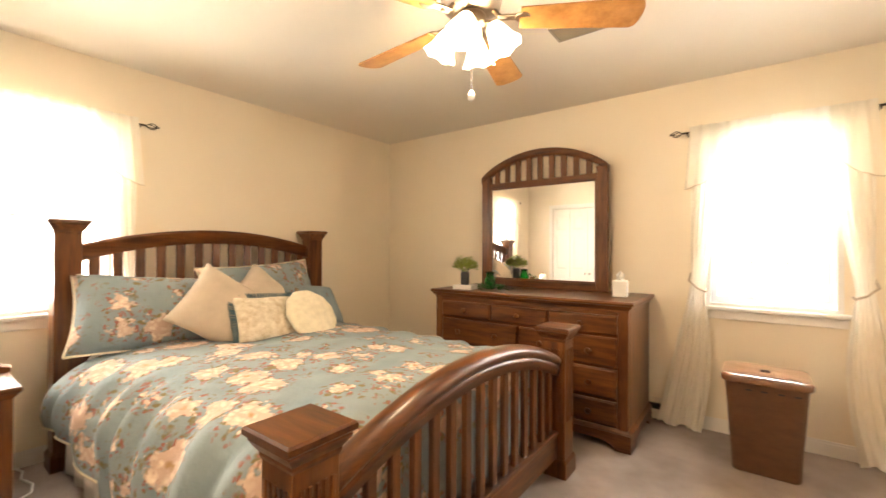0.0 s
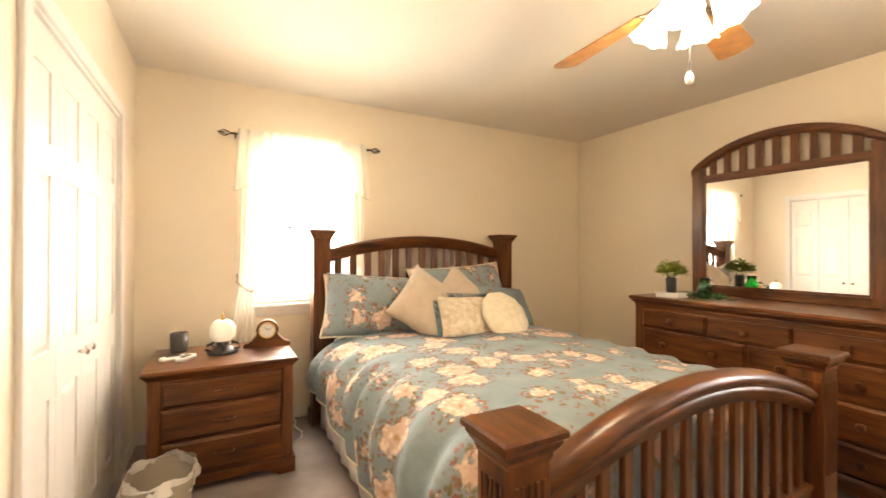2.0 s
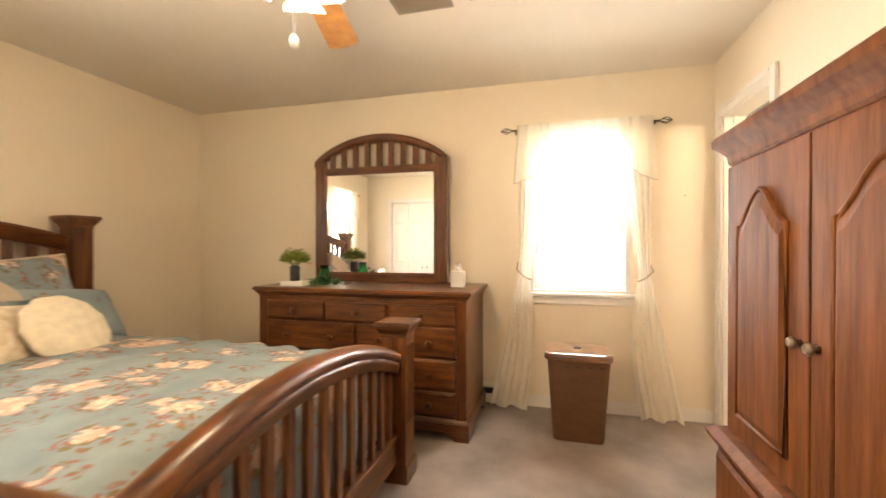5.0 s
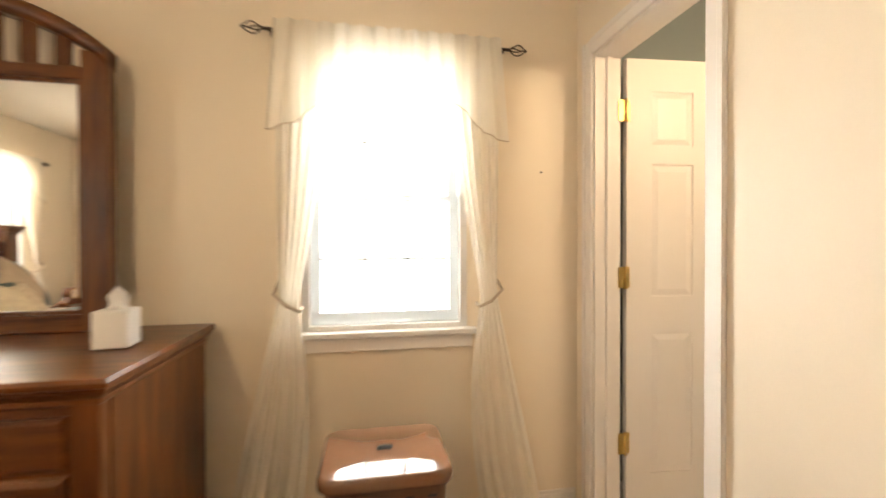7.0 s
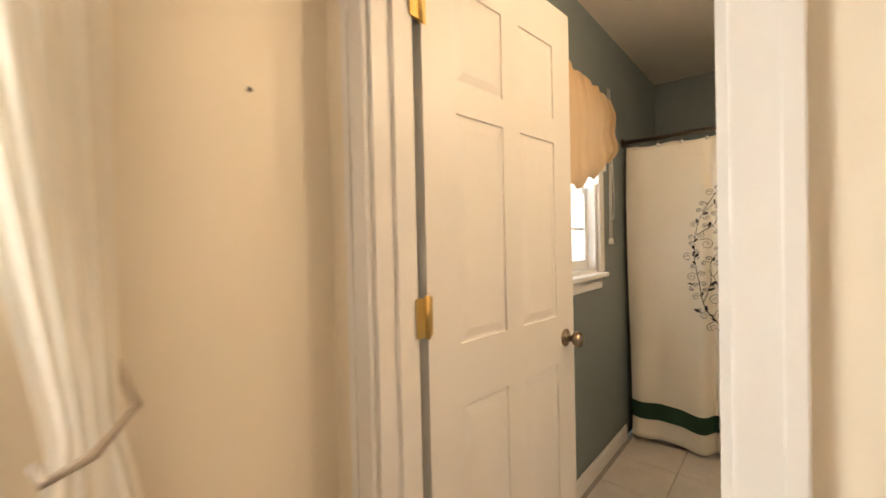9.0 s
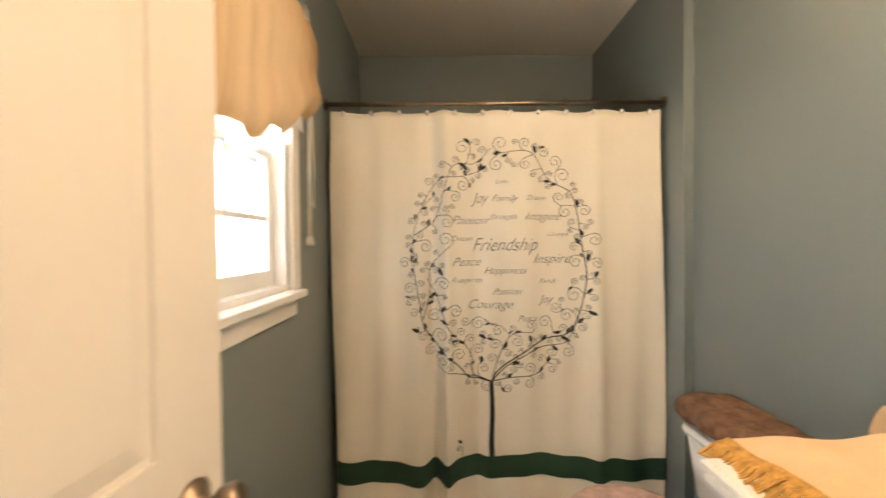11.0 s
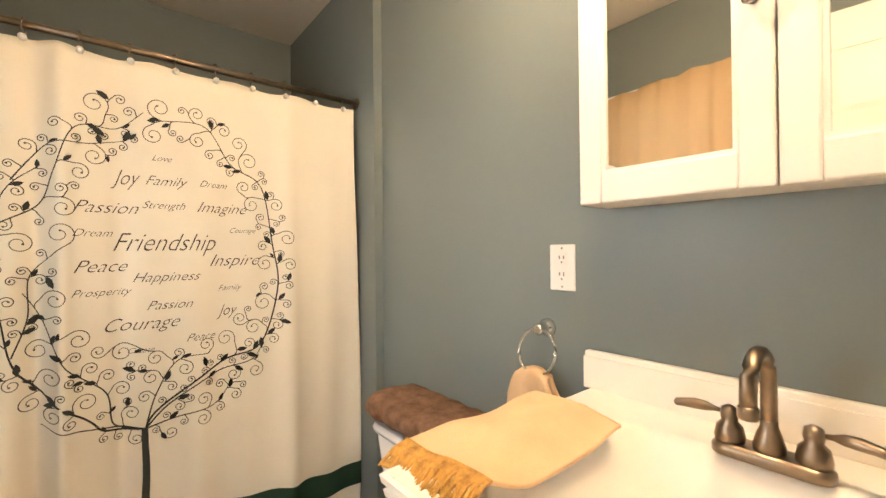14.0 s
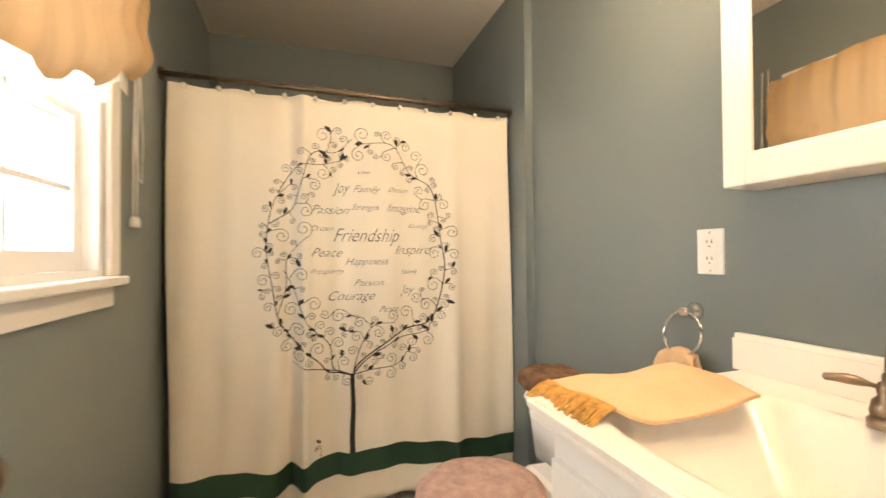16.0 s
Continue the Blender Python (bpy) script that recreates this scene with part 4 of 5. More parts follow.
part("lid_handle", loft(bmesh.new(), [rrect(0.05, 0.022, 0.01, 0.5485), rrect(0.05, 0.022, 0.01, 0.553), rrect(0.04, 0.014, 0.006, 0.556)]), M_black, lid, "small dark finger grip")
for k in range(4):
    part("vent_slot", B(-0.075 + k * 0.07 - 0.014, -0.075 + k * 0.07 + 0.014, -0.161, -0.152, 0.466, 0.474, r=0.002, seg=1), M_black, ham)

bin_t = thing("waste_basket", (1.07, -3.68, 0), "taupe plastic waste basket with a clear liner", "waste basket")
part("bucket", loft(bmesh.new(), [rrect(0.24, 0.20, 0.05, 0), rrect(0.33, 0.26, 0.07, 0.27), rrect(0.322, 0.252, 0.068, 0.27), rrect(0.235, 0.195, 0.048, 0.01)], True), M_bin, bin_t)


def liner(u, v):
    a = 2 * math.pi * u
    k = v
    r = 1 + 0.05 * math.sin(9 * a) * k + 0.03 * math.sin(23 * a)
    return (0.165 * r * math.cos(a) * (0.98 + 0.12 * k), 0.133 * r * math.sin(a) * (0.98 + 0.12 * k), 0.285 - 0.055 * k + 0.012 * math.sin(5 * a))


part("liner", sheet(bmesh.new(), liner, 72, 6), M_bag, bin_t, "crumpled clear plastic liner")

# mantel clock
ck = thing("mantel_clock", (0.43, -3.19, NZ), "small wooden mantel clock with round white dial", "clock", rz=84)
prof = [(-0.115, 0), (0.115, 0), (0.115, 0.018), (0.105, 0.022)]
for k in range(1, 8):
    q = k / 8
    prof.append((0.10 - 0.055 * q, 0.022 + 0.05 * q ** 1.6))
for k in range(13):
    a = math.pi * k / 12
    prof.append((0.055 * math.cos(a), 0.085 + 0.055 * math.sin(a)))
for k in range(7, 0, -1):
    q = k / 8
    prof.append((-0.10 + 0.055 * q, 0.022 + 0.05 * q ** 1.6))
prof += [(-0.105, 0.022), (-0.115, 0.018)]
part("case", loft(bmesh.new(), [[(x, -0.03, z) for x, z in prof], [(x, 0.03, z) for x, z in prof]]), M_wx, ck)
R90 = Matrix.Rotation(radians(90), 4, "X")
dial = part("dial", lathe(bmesh.new(), [(0.038, 0), (0.038, 0.004)], (0, -0.03, 0.088), 24, R90), M_white, ck, "white dial")
part("bezel", tube(bmesh.new(), [(0.04 * math.cos(a), -0.034, 0.088 + 0.04 * math.sin(a)) for a in [k * math.pi / 12 for k in range(25)]], 0.004, 6), M_brass, ck, "brass bezel")
for a, l in ((60, 0.028), (-30, 0.02)):
    part("hand_bar", tube(bmesh.new(), [(0, -0.0355, 0.088), (l * math.sin(radians(a)), -0.0355, 0.088 + l * math.cos(radians(a)))], 0.0014, 4), M_black, ck)
ck.scale = (1.18, 1.18, 1.18)
for k in range(12):
    a = k * math.pi / 6
    part("hour_mark", B(0.032 * math.cos(a) - 0.0015, 0.032 * math.cos(a) + 0.0015, -0.0352, -0.0342, 0.088 + 0.032 * math.sin(a) - 0.0015, 0.088 + 0.032 * math.sin(a) + 0.0015), M_black, ck)

lamp = thing("table_lamp", (0.50, -3.44, NZ), "small glass table lamp on a dark scrolled base", "lamp")
bm = lathe(bmesh.new(), [(0.075, 0), (0.078, 0.008), (0.06, 0.016), (0.028, 0.03), (0.03, 0.045), (0.05, 0.052)], seg=24)
for k in range(5):
    a = k * 2 * math.pi / 5
    tube(bm, [(0.05 * math.cos(a), 0.05 * math.sin(a), 0.012), (0.085 * math.cos(a), 0.085 * math.sin(a), 0.022), (0.075 * math.cos(a), 0.075 * math.sin(a), 0.04), (0.045 * math.cos(a), 0.045 * math.sin(a), 0.046)], 0.006, 6)
part("base", bm, M_grey, lamp, "dark scrolled metal base")
part("shade", lathe(bmesh.new(), [(0.045, 0.05), (0.062, 0.075), (0.060, 0.11), (0.045, 0.13), (0.03, 0.138)], seg=24), M_candle, lamp, "pale glass shade lit from behind")
part("finial", lathe(bmesh.new(), [(0.012, 0.137), (0.006, 0.15), (0.009, 0.157), (0.003, 0.166)], seg=12), M_brass, lamp)

lamp.scale = (1.1, 1.1, 1.4)
mug = thing("mug", (0.34, -3.67, NZ), "dark grey ceramic cup on the nightstand", "cup")
part("cup", lathe(bmesh.new(), [(0.044, 0), (0.046, 0.01), (0.048, 0.11), (0.044, 0.11), (0.041, 0.015), (0.01, 0.013)], seg=24), M_grey, mug)
for k, (x, y, a) in enumerate(((0.56, -3.68, 20), (0.585, -3.62, 60))):
    rem = thing("remote_control", (x, y, NZ + 0.0 * k), "white and grey remote control lying on the nightstand", "remote", rz=a)
    part("shell", loft(bmesh.new(), [rrect(0.05, 0.13, 0.018, 0.0), rrect(0.054, 0.134, 0.02, 0.01), rrect(0.046, 0.126, 0.017, 0.02)], True), M_white, rem)
    part("button_field", loft(bmesh.new(), [rrect(0.03, 0.07, 0.008, 0.0195), rrect(0.03, 0.07, 0.008, 0.022)]), M_grey, rem)

DZ = 0.9215
tis = thing("tissue_box", (2.585, -0.40, DZ), "white tissue box with a tissue pulled up", "tissue box", rz=6)
part("box", B(-0.046, 0.046, -0.046, 0.046, 0, 0.11, r=0.006), M_white, tis)
bm = bmesh.new()
sheet(bm, lambda u, v: ((u - 0.5) * 0.075 * (1 - 0.75 * v) + 0.008 * math.sin(8 * v + 3 * u), 0.014 * math.sin(7 * u + 3 * v) * (1 - 0.3 * v), 0.105 + 0.072 * v), 14, 10, 0.002)
part("tissue", bm, M_white, tis, "crumpled white tissue")


def leaf_at(bm, p, d, size, up=Vector((0, 0, 1))):
    d = d.normalized()
    s = d.cross(up)
    s = s.normalized() if s.length > 0.01 else Vector((1, 0, 0))
    q = [p, p + d * size * 0.5 + s * size * 0.32, p + d * size, p + d * size * 0.5 - s * size * 0.32]
    m = p + d * size * 0.5 - s.cross(d) * size * 0.1
    vs = [bm.verts.new(c) for c in q]
    c = bm.verts.new(m)
    for i in range(4):
        bm.faces.new((vs[i], vs[(i + 1) % 4], c))


rnd = random.Random(4)
tray = thing("box", (1.44, -0.60, DZ), "small white box under the potted plant", "box", rz=4)
part("cover", B(-0.085, 0.085, -0.06, 0.06, 0.0, 0.034, r=0.003), M_white, tray)
plant = thing("potted_plant", (1.437, -0.60, DZ + 0.034), "yellow-green plant in a charcoal vase on a white box", "plant")
part("vase", lathe(bmesh.new(), [(0.032, 0), (0.034, 0.005), (0.036, 0.10), (0.032, 0.105), (0.03, 0.10)], seg=20), M_pot, plant, "charcoal vase")
bm, st = bmesh.new(), bmesh.new()
for i in range(420):
    a, e = rnd.random() * 6.283, rnd.random() ** 0.7
    r = 0.085 * math.sqrt(rnd.random())
    p = Vector((r * math.cos(a), r * math.sin(a), 0.120 + 0.105 * e * (1 - (r / 0.11) ** 2)))
    leaf_at(bm, p, Vector((math.cos(a), math.sin(a), rnd.uniform(-0.3, 0.9))), rnd.uniform(0.026, 0.045))
for i in range(14):
    a = i * 0.45
    tube(st, [(0.01 * math.cos(a), 0.01 * math.sin(a), 0.09), (0.05 * math.cos(a), 0.05 * math.sin(a), 0.15)], 0.0015, 4)
part("foliage", bm, M_plant, plant)
part("stems", st, M_ivy, plant)
gv = thing("green_glass_vase", (1.59, -0.46, DZ), "green glass jar beside the mirror", "vase")
part("glass", lathe(bmesh.new(), [(0.028, 0), (0.034, 0.006), (0.036, 0.05), (0.024, 0.075), (0.027, 0.10), (0.023, 0.10), (0.020, 0.075), (0.032, 0.05), (0.03, 0.01), (0.005, 0.008)], seg=22), M_green, gv)
ivy = thing("ivy_garland", (1.63, -0.50, DZ), "trailing ivy sprig lying by the green jar", "plant")
bm = bmesh.new()
for i in range(90):
    a, r = rnd.random() * 6.283, 0.085 * rnd.random() ** 0.7
    leaf_at(bm, Vector((1.3 * r * math.cos(a), 0.8 * r * math.sin(a), 0.004 + 0.05 * rnd.random() * (1 - r / 0.09))), Vector((math.cos(a), math.sin(a), rnd.uniform(-0.1, 0.7))), rnd.uniform(0.018, 0.034))
part("leaves", bm, M_ivy, ivy)
ivy.scale = (1.5, 1.3, 1.6)
gv.scale = (1.25, 1.25, 1.4)
part("vine", tube(bmesh.new(), [(-0.1, 0.02, 0.004), (-0.03, -0.03, 0.012), (0.04, 0.02, 0.012), (0.11, -0.01, 0.004)], 0.002, 5), M_ivy, ivy)

# low heater along the foot of the wall
M_enamel = mat("cream_heater_enamel", (0.72, 0.66, 0.56), 0.4, var=0.05, scale=8, bump=0.02)
heat = thing("baseboard_heater", (0, 0, 0), "cream metal baseboard heater with a dark slot behind the dresser", "heater")
part("back_panel", B(1.0, 2.97, -0.024, -0.015, 0.012, 0.15), M_enamel, heat)
part("hood", loft(bmesh.new(), [[(x, -0.015, 0.15), (x, -0.015, 0.157), (x, -0.055, 0.150), (x, -0.062, 0.132), (x, -0.058, 0.130), (x, -0.050, 0.145)] for x in (1.0, 2.97)]), M_enamel, heat)
part("front_panel", B(1.0, 2.97, -0.062, -0.057, 0.02, 0.085, r=0.002, seg=1), M_enamel, heat)
part("fin_core", B(1.0, 2.97, -0.052, -0.026, 0.03, 0.12), M_black, heat, "dark fins behind the slot")
for x in (1.0, 2.97):
    part("end_cap", B(x - 0.03, x + 0.012, -0.066, -0.015, 0.0, 0.158, r=0.003), M_enamel, heat)

# bare nail left in the wall by the doorway
solo("wall_nail", lathe(bmesh.new(), [(0.0015, 0), (0.0015, 0.012), (0.0045, 0.013), (0.0045, 0.0145), (0.001, 0.015)], (0, 0, 0), 10, R90), M_iron, "small dark nail in the cream wall", "nail", (4.094, 0, 1.55))
solo("power_cord", tube(bmesh.new(), [(0.02, -2.99, 0.012), (0.09, -2.965, 0.006), (0.19, -2.985, 0.006), (0.30, -2.955, 0.006), (0.40, -2.975, 0.006), (0.44, -3.03, 0.006)], 0.005, 6), M_white, "white power cord on the carpet beside the nightstand", "cord")

# ceiling vent
vent = thing("ceiling_vent", (2.57, -1.19, H), "pale metal ceiling vent", "vent")
bm = B(-0.15, 0.15, -0.085, -0.07, -0.008, 0)
bx(bm, -0.15, 0.15, 0.07, 0.085, -0.008, 0), bx(bm, -0.15, -0.135, -0.07, 0.07, -0.008, 0), bx(bm, 0.135, 0.15, -0.07, 0.07, -0.008, 0)
part("frame", bm, M_bin, vent)
for k in range(9):
    part("slat", B(-0.135, 0.135, -0.066 + k * 0.0155, -0.058 + k * 0.0155, -0.006, 0), M_bin, vent)
part("backing", B(-0.135, 0.135, -0.07, 0.07, -0.002, 0), M_black, vent)

# ---- bedroom: ceiling fan ----
FC = (2.42, -2.03)
fan = thing("ceiling_fan", (*FC, H), "ceiling fan with oak blades and lit glass shades", "ceiling fan")
part("canopy", lathe(bmesh.new(), [(0.02, -0.075), (0.055, -0.06), (0.068, -0.02), (0.07, 0)], seg=24), M_bronze, fan)
part("motor", lathe(bmesh.new(), [(0.05, -0.275), (0.075, -0.265), (0.115, -0.245), (0.125, -0.21), (0.12, -0.165), (0.09, -0.13), (0.035, -0.115), (0.022, -0.07)], seg=32), M_bronze, fan)
part("light_plate", lathe(bmesh.new(), [(0.03, -0.335), (0.055, -0.325), (0.06, -0.29), (0.05, -0.27)], seg=24), M_bronze, fan)
for k in range(5):
    a = radians(176 - 72 * k)
    R = Matrix.Rotation(a, 4, "Z")
    bm = B(0.10, 0.215, -0.018, 0.018, -0.292, -0.284, r=0.003)
    tube(bm, [(0.08, 0, -0.25), (0.11, 0, -0.285), (0.14, 0, -0.288)], 0.010, 6)
    lathe(bm, [(0.03, -0.294), (0.034, -0.286), (0.028, -0.282)], (0.20, 0, 0), 14)
    iron = part("blade_iron", bm, M_bronze, fan)
    iron.rotation_euler = (0, 0, a)
    ring = []
    for q in range(13):
        ring.append((0.19 + 0.43 * q / 12, -(0.052 + 0.020 * q / 12)))
    for q in range(7):
        b = -math.pi / 2 + math.pi * q / 6
        ring.append((0.625 + 0.03 * math.cos(b), 0.072 * math.sin(b)))
    for q in range(13):
        ring.append((0.62 - 0.43 * q / 12, 0.072 - 0.020 * q / 12))
    tilt = Matrix.Rotation(radians(-13), 4, "X")
    secs = [[tilt @ Vector((x, y, z)) + Vector((0, 0, -0.295)) for x, y in ring] for z in (0.0, 0.007)]
    blade = part("blade", loft(bmesh.new(), secs), M_blade, fan, "oak-finished blade")
    blade.rotation_euler = (0, 0, a)
for k in range(4):
    a = radians(20 + 90 * k)
    d = Vector((math.cos(a), math.sin(a), 0))
    part("lamp_arm", tube(bmesh.new(), [d * 0.04 + Vector((0, 0, -0.31)), d * 0.075 + Vector((0, 0, -0.315)), d * 0.09 + Vector((0, 0, -0.335))], 0.010, 8), M_bronze, fan)
    bm = bmesh.new()
    prof = [(0.022, 0.0), (0.030, -0.012), (0.040, -0.04), (0.050, -0.075), (0.068, -0.105), (0.064, -0.105), (0.046, -0.073), (0.036, -0.04), (0.018, -0.004)]
    lathe(bm, prof, seg=24)
    for v in bm.verts:
        v.co.z += 0.006 * math.cos(6 * math.atan2(v.co.y, v.co.x)) * (v.co.z < -0.09)
    rot = Matrix.Rotation(a, 4, "Z") @ Matrix.Rotation(radians(-28), 4, "Y")
    bmesh.ops.transform(bm, matrix=Matrix.Translation(d * 0.085 + Vector((0, 0, -0.325))) @ rot, verts=bm.verts)
    part("glass_shade", bm, M_bulbglass, fan, "frosted bell glass shade, lit")
part("pull_chain", tube(bmesh.new(), [(0.0, 0.0, -0.33), (0.0, 0.0, -0.575)], 0.0035, 6), M_chrome, fan)
part("pull_knob", lathe(bmesh.new(), [(0.006, -0.615), (0.013, -0.605), (0.013, -0.588), (0.006, -0.575)], seg=14), M_white, fan, "small glass pull knob")
bulb("fan_light", (FC[0], FC[1], H - 0.47), 24, WARM, 0.07)


# ---- bathroom: window shade and cord ----
def smooth(a, b, x):
    t = max(0, min(1, (x - a) / (b - a)))
    return t * t * (3 - 2 * t)


def shade(u, v):
    x = 5.27 + 0.80 * u
    low = 0.33 + 0.22 * smooth(1.0, 0.45, u) + 0.015 * math.sin(u * 20)
    z = 2.05 - 0.035 * u * u + 0.006 * math.sin(26 * u) - low * v - 0.02 * v * math.sin(9 * u)
    puff = 0.035 * math.sin(math.pi * v) ** 0.8 + 0.02 * v * v * math.sin(3 * math.pi * v)
    return (x, -0.045 - puff - fold(u, 7, 0.006) - 0.010 * math.sin(12 * v + 5 * u) * v, z)


sh = thing("balloon_shade", (0, 0, 0), "tan gathered balloon shade with frayed lower edge", "window shade")
part("cloth", sheet(bmesh.new(), shade, 90, 40), M_shade, sh)
bm = bmesh.new()
sheet(bm, lambda u, v: (shade(u, 1)[0], shade(u, 1)[1] + 0.012 + 0.006 * math.sin(40 * u), shade(u, 1)[2] + 0.03 - (0.07 + 0.012 * math.sin(70 * u)) * v), 120, 4)
part("frill", bm, M_sheer, sh, "pale ruffled frill")
part("rod", tube(bmesh.new(), [(5.25, -0.002, 2.0), (5.25, -0.036, 2.0), (6.085, -0.036, 2.0), (6.085, -0.002, 2.0)], 0.006, 8), M_bronze, sh, "slim bronze rod")
cd = thing("blind_cord", (6.09, -0.03, 0), "white blind cord with two small tassels", "blind cord")
for k, dx in enumerate((0.0, 0.03)):
    part("cord", tube(bmesh.new(), [(dx, 0, 2.09), (dx + 0.006, -0.004, 1.8), (dx - 0.004, -0.002, 1.5), (dx, 0, 1.25)], 0.0025, 5), M_white, cd)
    part("tassel", lathe(bmesh.new(), [(0.009, 0), (0.010, 0.012), (0.007, 0.03), (0.004, 0.034)], (dx, 0, 1.218), 10), M_white, cd)
part("cord_loop", tube(bmesh.new(), [(0.0, -0.006, 1.75), (-0.012, -0.008, 1.5), (0.012, -0.01, 1.37), (0.045, -0.008, 1.36), (0.06, -0.006, 1.5), (0.035, -0.005, 1.75)], 0.0022, 5), M_white, cd)

# ---- bathroom: shower curtain ----
CX = 6.415


def cfold(y, z):
    k = 0.35 + 0.65 * min(1, max(0, (1.85 - z) / 1.2)) + 0.45 * max(0, 0.65 - z)
    f = 0.012 * math.sin(17 * y + 0.6) + 0.005 * math.sin(39 * y + 1.1 + 0.7 * z) + 0.010 * math.sin(7 * y + 2.2 * z)
    f += 0.056 * math.exp(-((y + 0.475) / 0.032) ** 2) - 0.034 * math.exp(-((y + 0.535) / 0.026) ** 2)
    f += 0.018 * math.exp(-((y + 0.675) / 0.030) ** 2)
    f -= 0.022 * math.exp(-((y + 1.20) / 0.035) ** 2) - 0.016 * math.exp(-((y + 0.20) / 0.05) ** 2)
    f += 0.014 * noise.noise(Vector((y * 3, z * 2, 1)))
    return CX + k * f


def hemz(y):
    return 0.035 + 0.012 * math.sin(6 * y + 1) + 0.008 * math.sin(19 * y)


def cpt(u, v):
    y = -0.03 - 1.475 * u + 0.010 * math.sin(5 * v + u)
    z = 1.808 - (1.808 - hemz(y)) * v - 0.012 * abs(math.sin(6 * math.pi * u)) ** 1.5 * (1 - v) ** 6
    return (cfold(y, z), y, z)


sc = thing("shower_curtain", (0, 0, 0), "white shower curtain printed with a curling tree and words", "shower curtain")
part("cloth", sheet(bmesh.new(), cpt, 190, 60, 0.003, (1, 0, 0)), M_shower, sc)


def on(y, z, d=0.0035):
    return Vector((cfold(y, z) - d, y, z))


bm = bmesh.new()
n = 190
rows = []
for i in range(n + 1):
    y = cpt(i / n, 0.9)[1]
    o = hemz(y) - 0.035
    rows.append([bm.verts.new(on(y, z + o, 0.003)) for z in (0.155, 0.19, 0.225, 0.255)])
for a, b in zip(rows, rows[1:]):
    for j in range(3):
        bm.faces.new((a[j], b[j], b[j + 1], a[j + 1])).smooth = True
part("green_band", bm, M_band, sc, "dark green border band")


def ribbon(bm, pts, w0, w1):
    """A flat stroke on the cloth through (y, z) points, tapering."""
    prev = None
    n = len(pts)
    for i, (y, z) in enumerate(pts):
        a, b = pts[max(0, i - 1)], pts[min(n - 1, i + 1)]
        ty, tz = b[0] - a[0], b[1] - a[1]
        l = math.hypot(ty, tz) or 1
        w = (w0 + (w1 - w0) * i / (n - 1)) / 2
        q = (bm.verts.new(on(y - tz / l * w, z + ty / l * w)), bm.verts.new(on(y + tz / l * w, z - ty / l * w)))
        if prev:
            bm.faces.new((prev[0], prev[1], q[1], q[0]))
        prev = q


def pleaf(bm, y, z, ang, l):
    c, s = math.cos(ang), math.sin(ang)
    ring = [(0, 0), (0.35, 0.24), (0.7, 0.20), (1, 0), (0.7, -0.16), (0.35, -0.2)]
    bm.faces.new([bm.verts.new(on(y + l * (a * c - b * s), z + l * (a * s + b * c), 0.004)) for a, b in ring])


rt = random.Random(11)
tree, leaves, fine = bmesh.new(), bmesh.new(), bmesh.new()
TY, TZ = -0.735, 0.60
ribbon(tree, [(TY + 0.002 * math.sin(k), 0.25 + (TZ - 0.25) * k / 8) for k in range(9)], 0.024, 0.018)
OC = (-0.775, 1.125)


def oval(deg, k):
    """A point of the crown: 0 towards the wall with the window, 90 up; k 1 on its rim."""
    t = math.radians(deg)
    return (OC[0] + 0.40 * k * math.cos(t), OC[1] + 0.525 * k * math.sin(t))


def limb(pts, w0, w1, n=40):
    line = [spline(pts, i / n) for i in range(n + 1)]
    ribbon(tree, line, w0, w1)
    for i in range(3, n + 1):
        y, z = line[i]
        q = line[i - 1]
        l = math.hypot(y - q[0], z - q[1]) or 1
        stems.append((y, z, (y - q[0]) / l, (z - q[1]) / l))


stems = []
fork = (TY, TZ)
limb([fork, (TY - 0.04, TZ + 0.06)] + [oval(d, k) for d, k in ((235, 0.80), (215, 0.98), (190, 0.97), (170, 0.93), (145, 1.0), (128, 0.90), (110, 1.0), (92, 0.94))], 0.007, 0.0022, 60)
limb([fork, (TY - 0.07, TZ + 0.07), oval(240, 0.83), oval(222, 0.99), oval(208, 0.98)], 0.0055, 0.0022)
limb([fork, (TY - 0.03, TZ + 0.11), (TY - 0.09, TZ + 0.21), (TY - 0.18, TZ + 0.22)], 0.0048, 0.002)
limb([fork, (TY - 0.10, TZ + 0.02), (TY - 0.20, TZ + 0.035), (TY - 0.25, TZ + 0.09)], 0.0048, 0.002)
limb([fork, (TY + 0.07, TZ + 0.02), (TY + 0.18, TZ + 0.05), (TY + 0.25, TZ + 0.075)], 0.006, 0.002)
limb([fork, (TY + 0.10, TZ + 0.02), oval(298, 0.98), oval(325, 1.0), oval(345, 0.95), oval(5, 0.98), oval(25, 1.0), oval(40, 0.94)], 0.0065, 0.0022, 60)
limb([fork, (TY + 0.08, TZ + 0.03), (TY + 0.10, TZ + 0.14), (TY + 0.19, TZ + 0.24), oval(338, 0.76), oval(352, 0.82)], 0.0048, 0.002)
limb([oval(332, 0.98), oval(342, 0.83), oval(358, 0.78), oval(8, 0.66)], 0.0038, 0.002)
limb([oval(15, 0.98), oval(28, 0.82), oval(42, 0.86), oval(58, 0.98), oval(72, 0.90), oval(84, 0.98)], 0.0038, 0.002)
limb([oval(30, 1.0), oval(46, 0.99), oval(60, 0.86), oval(74, 0.82)], 0.0034, 0.002)


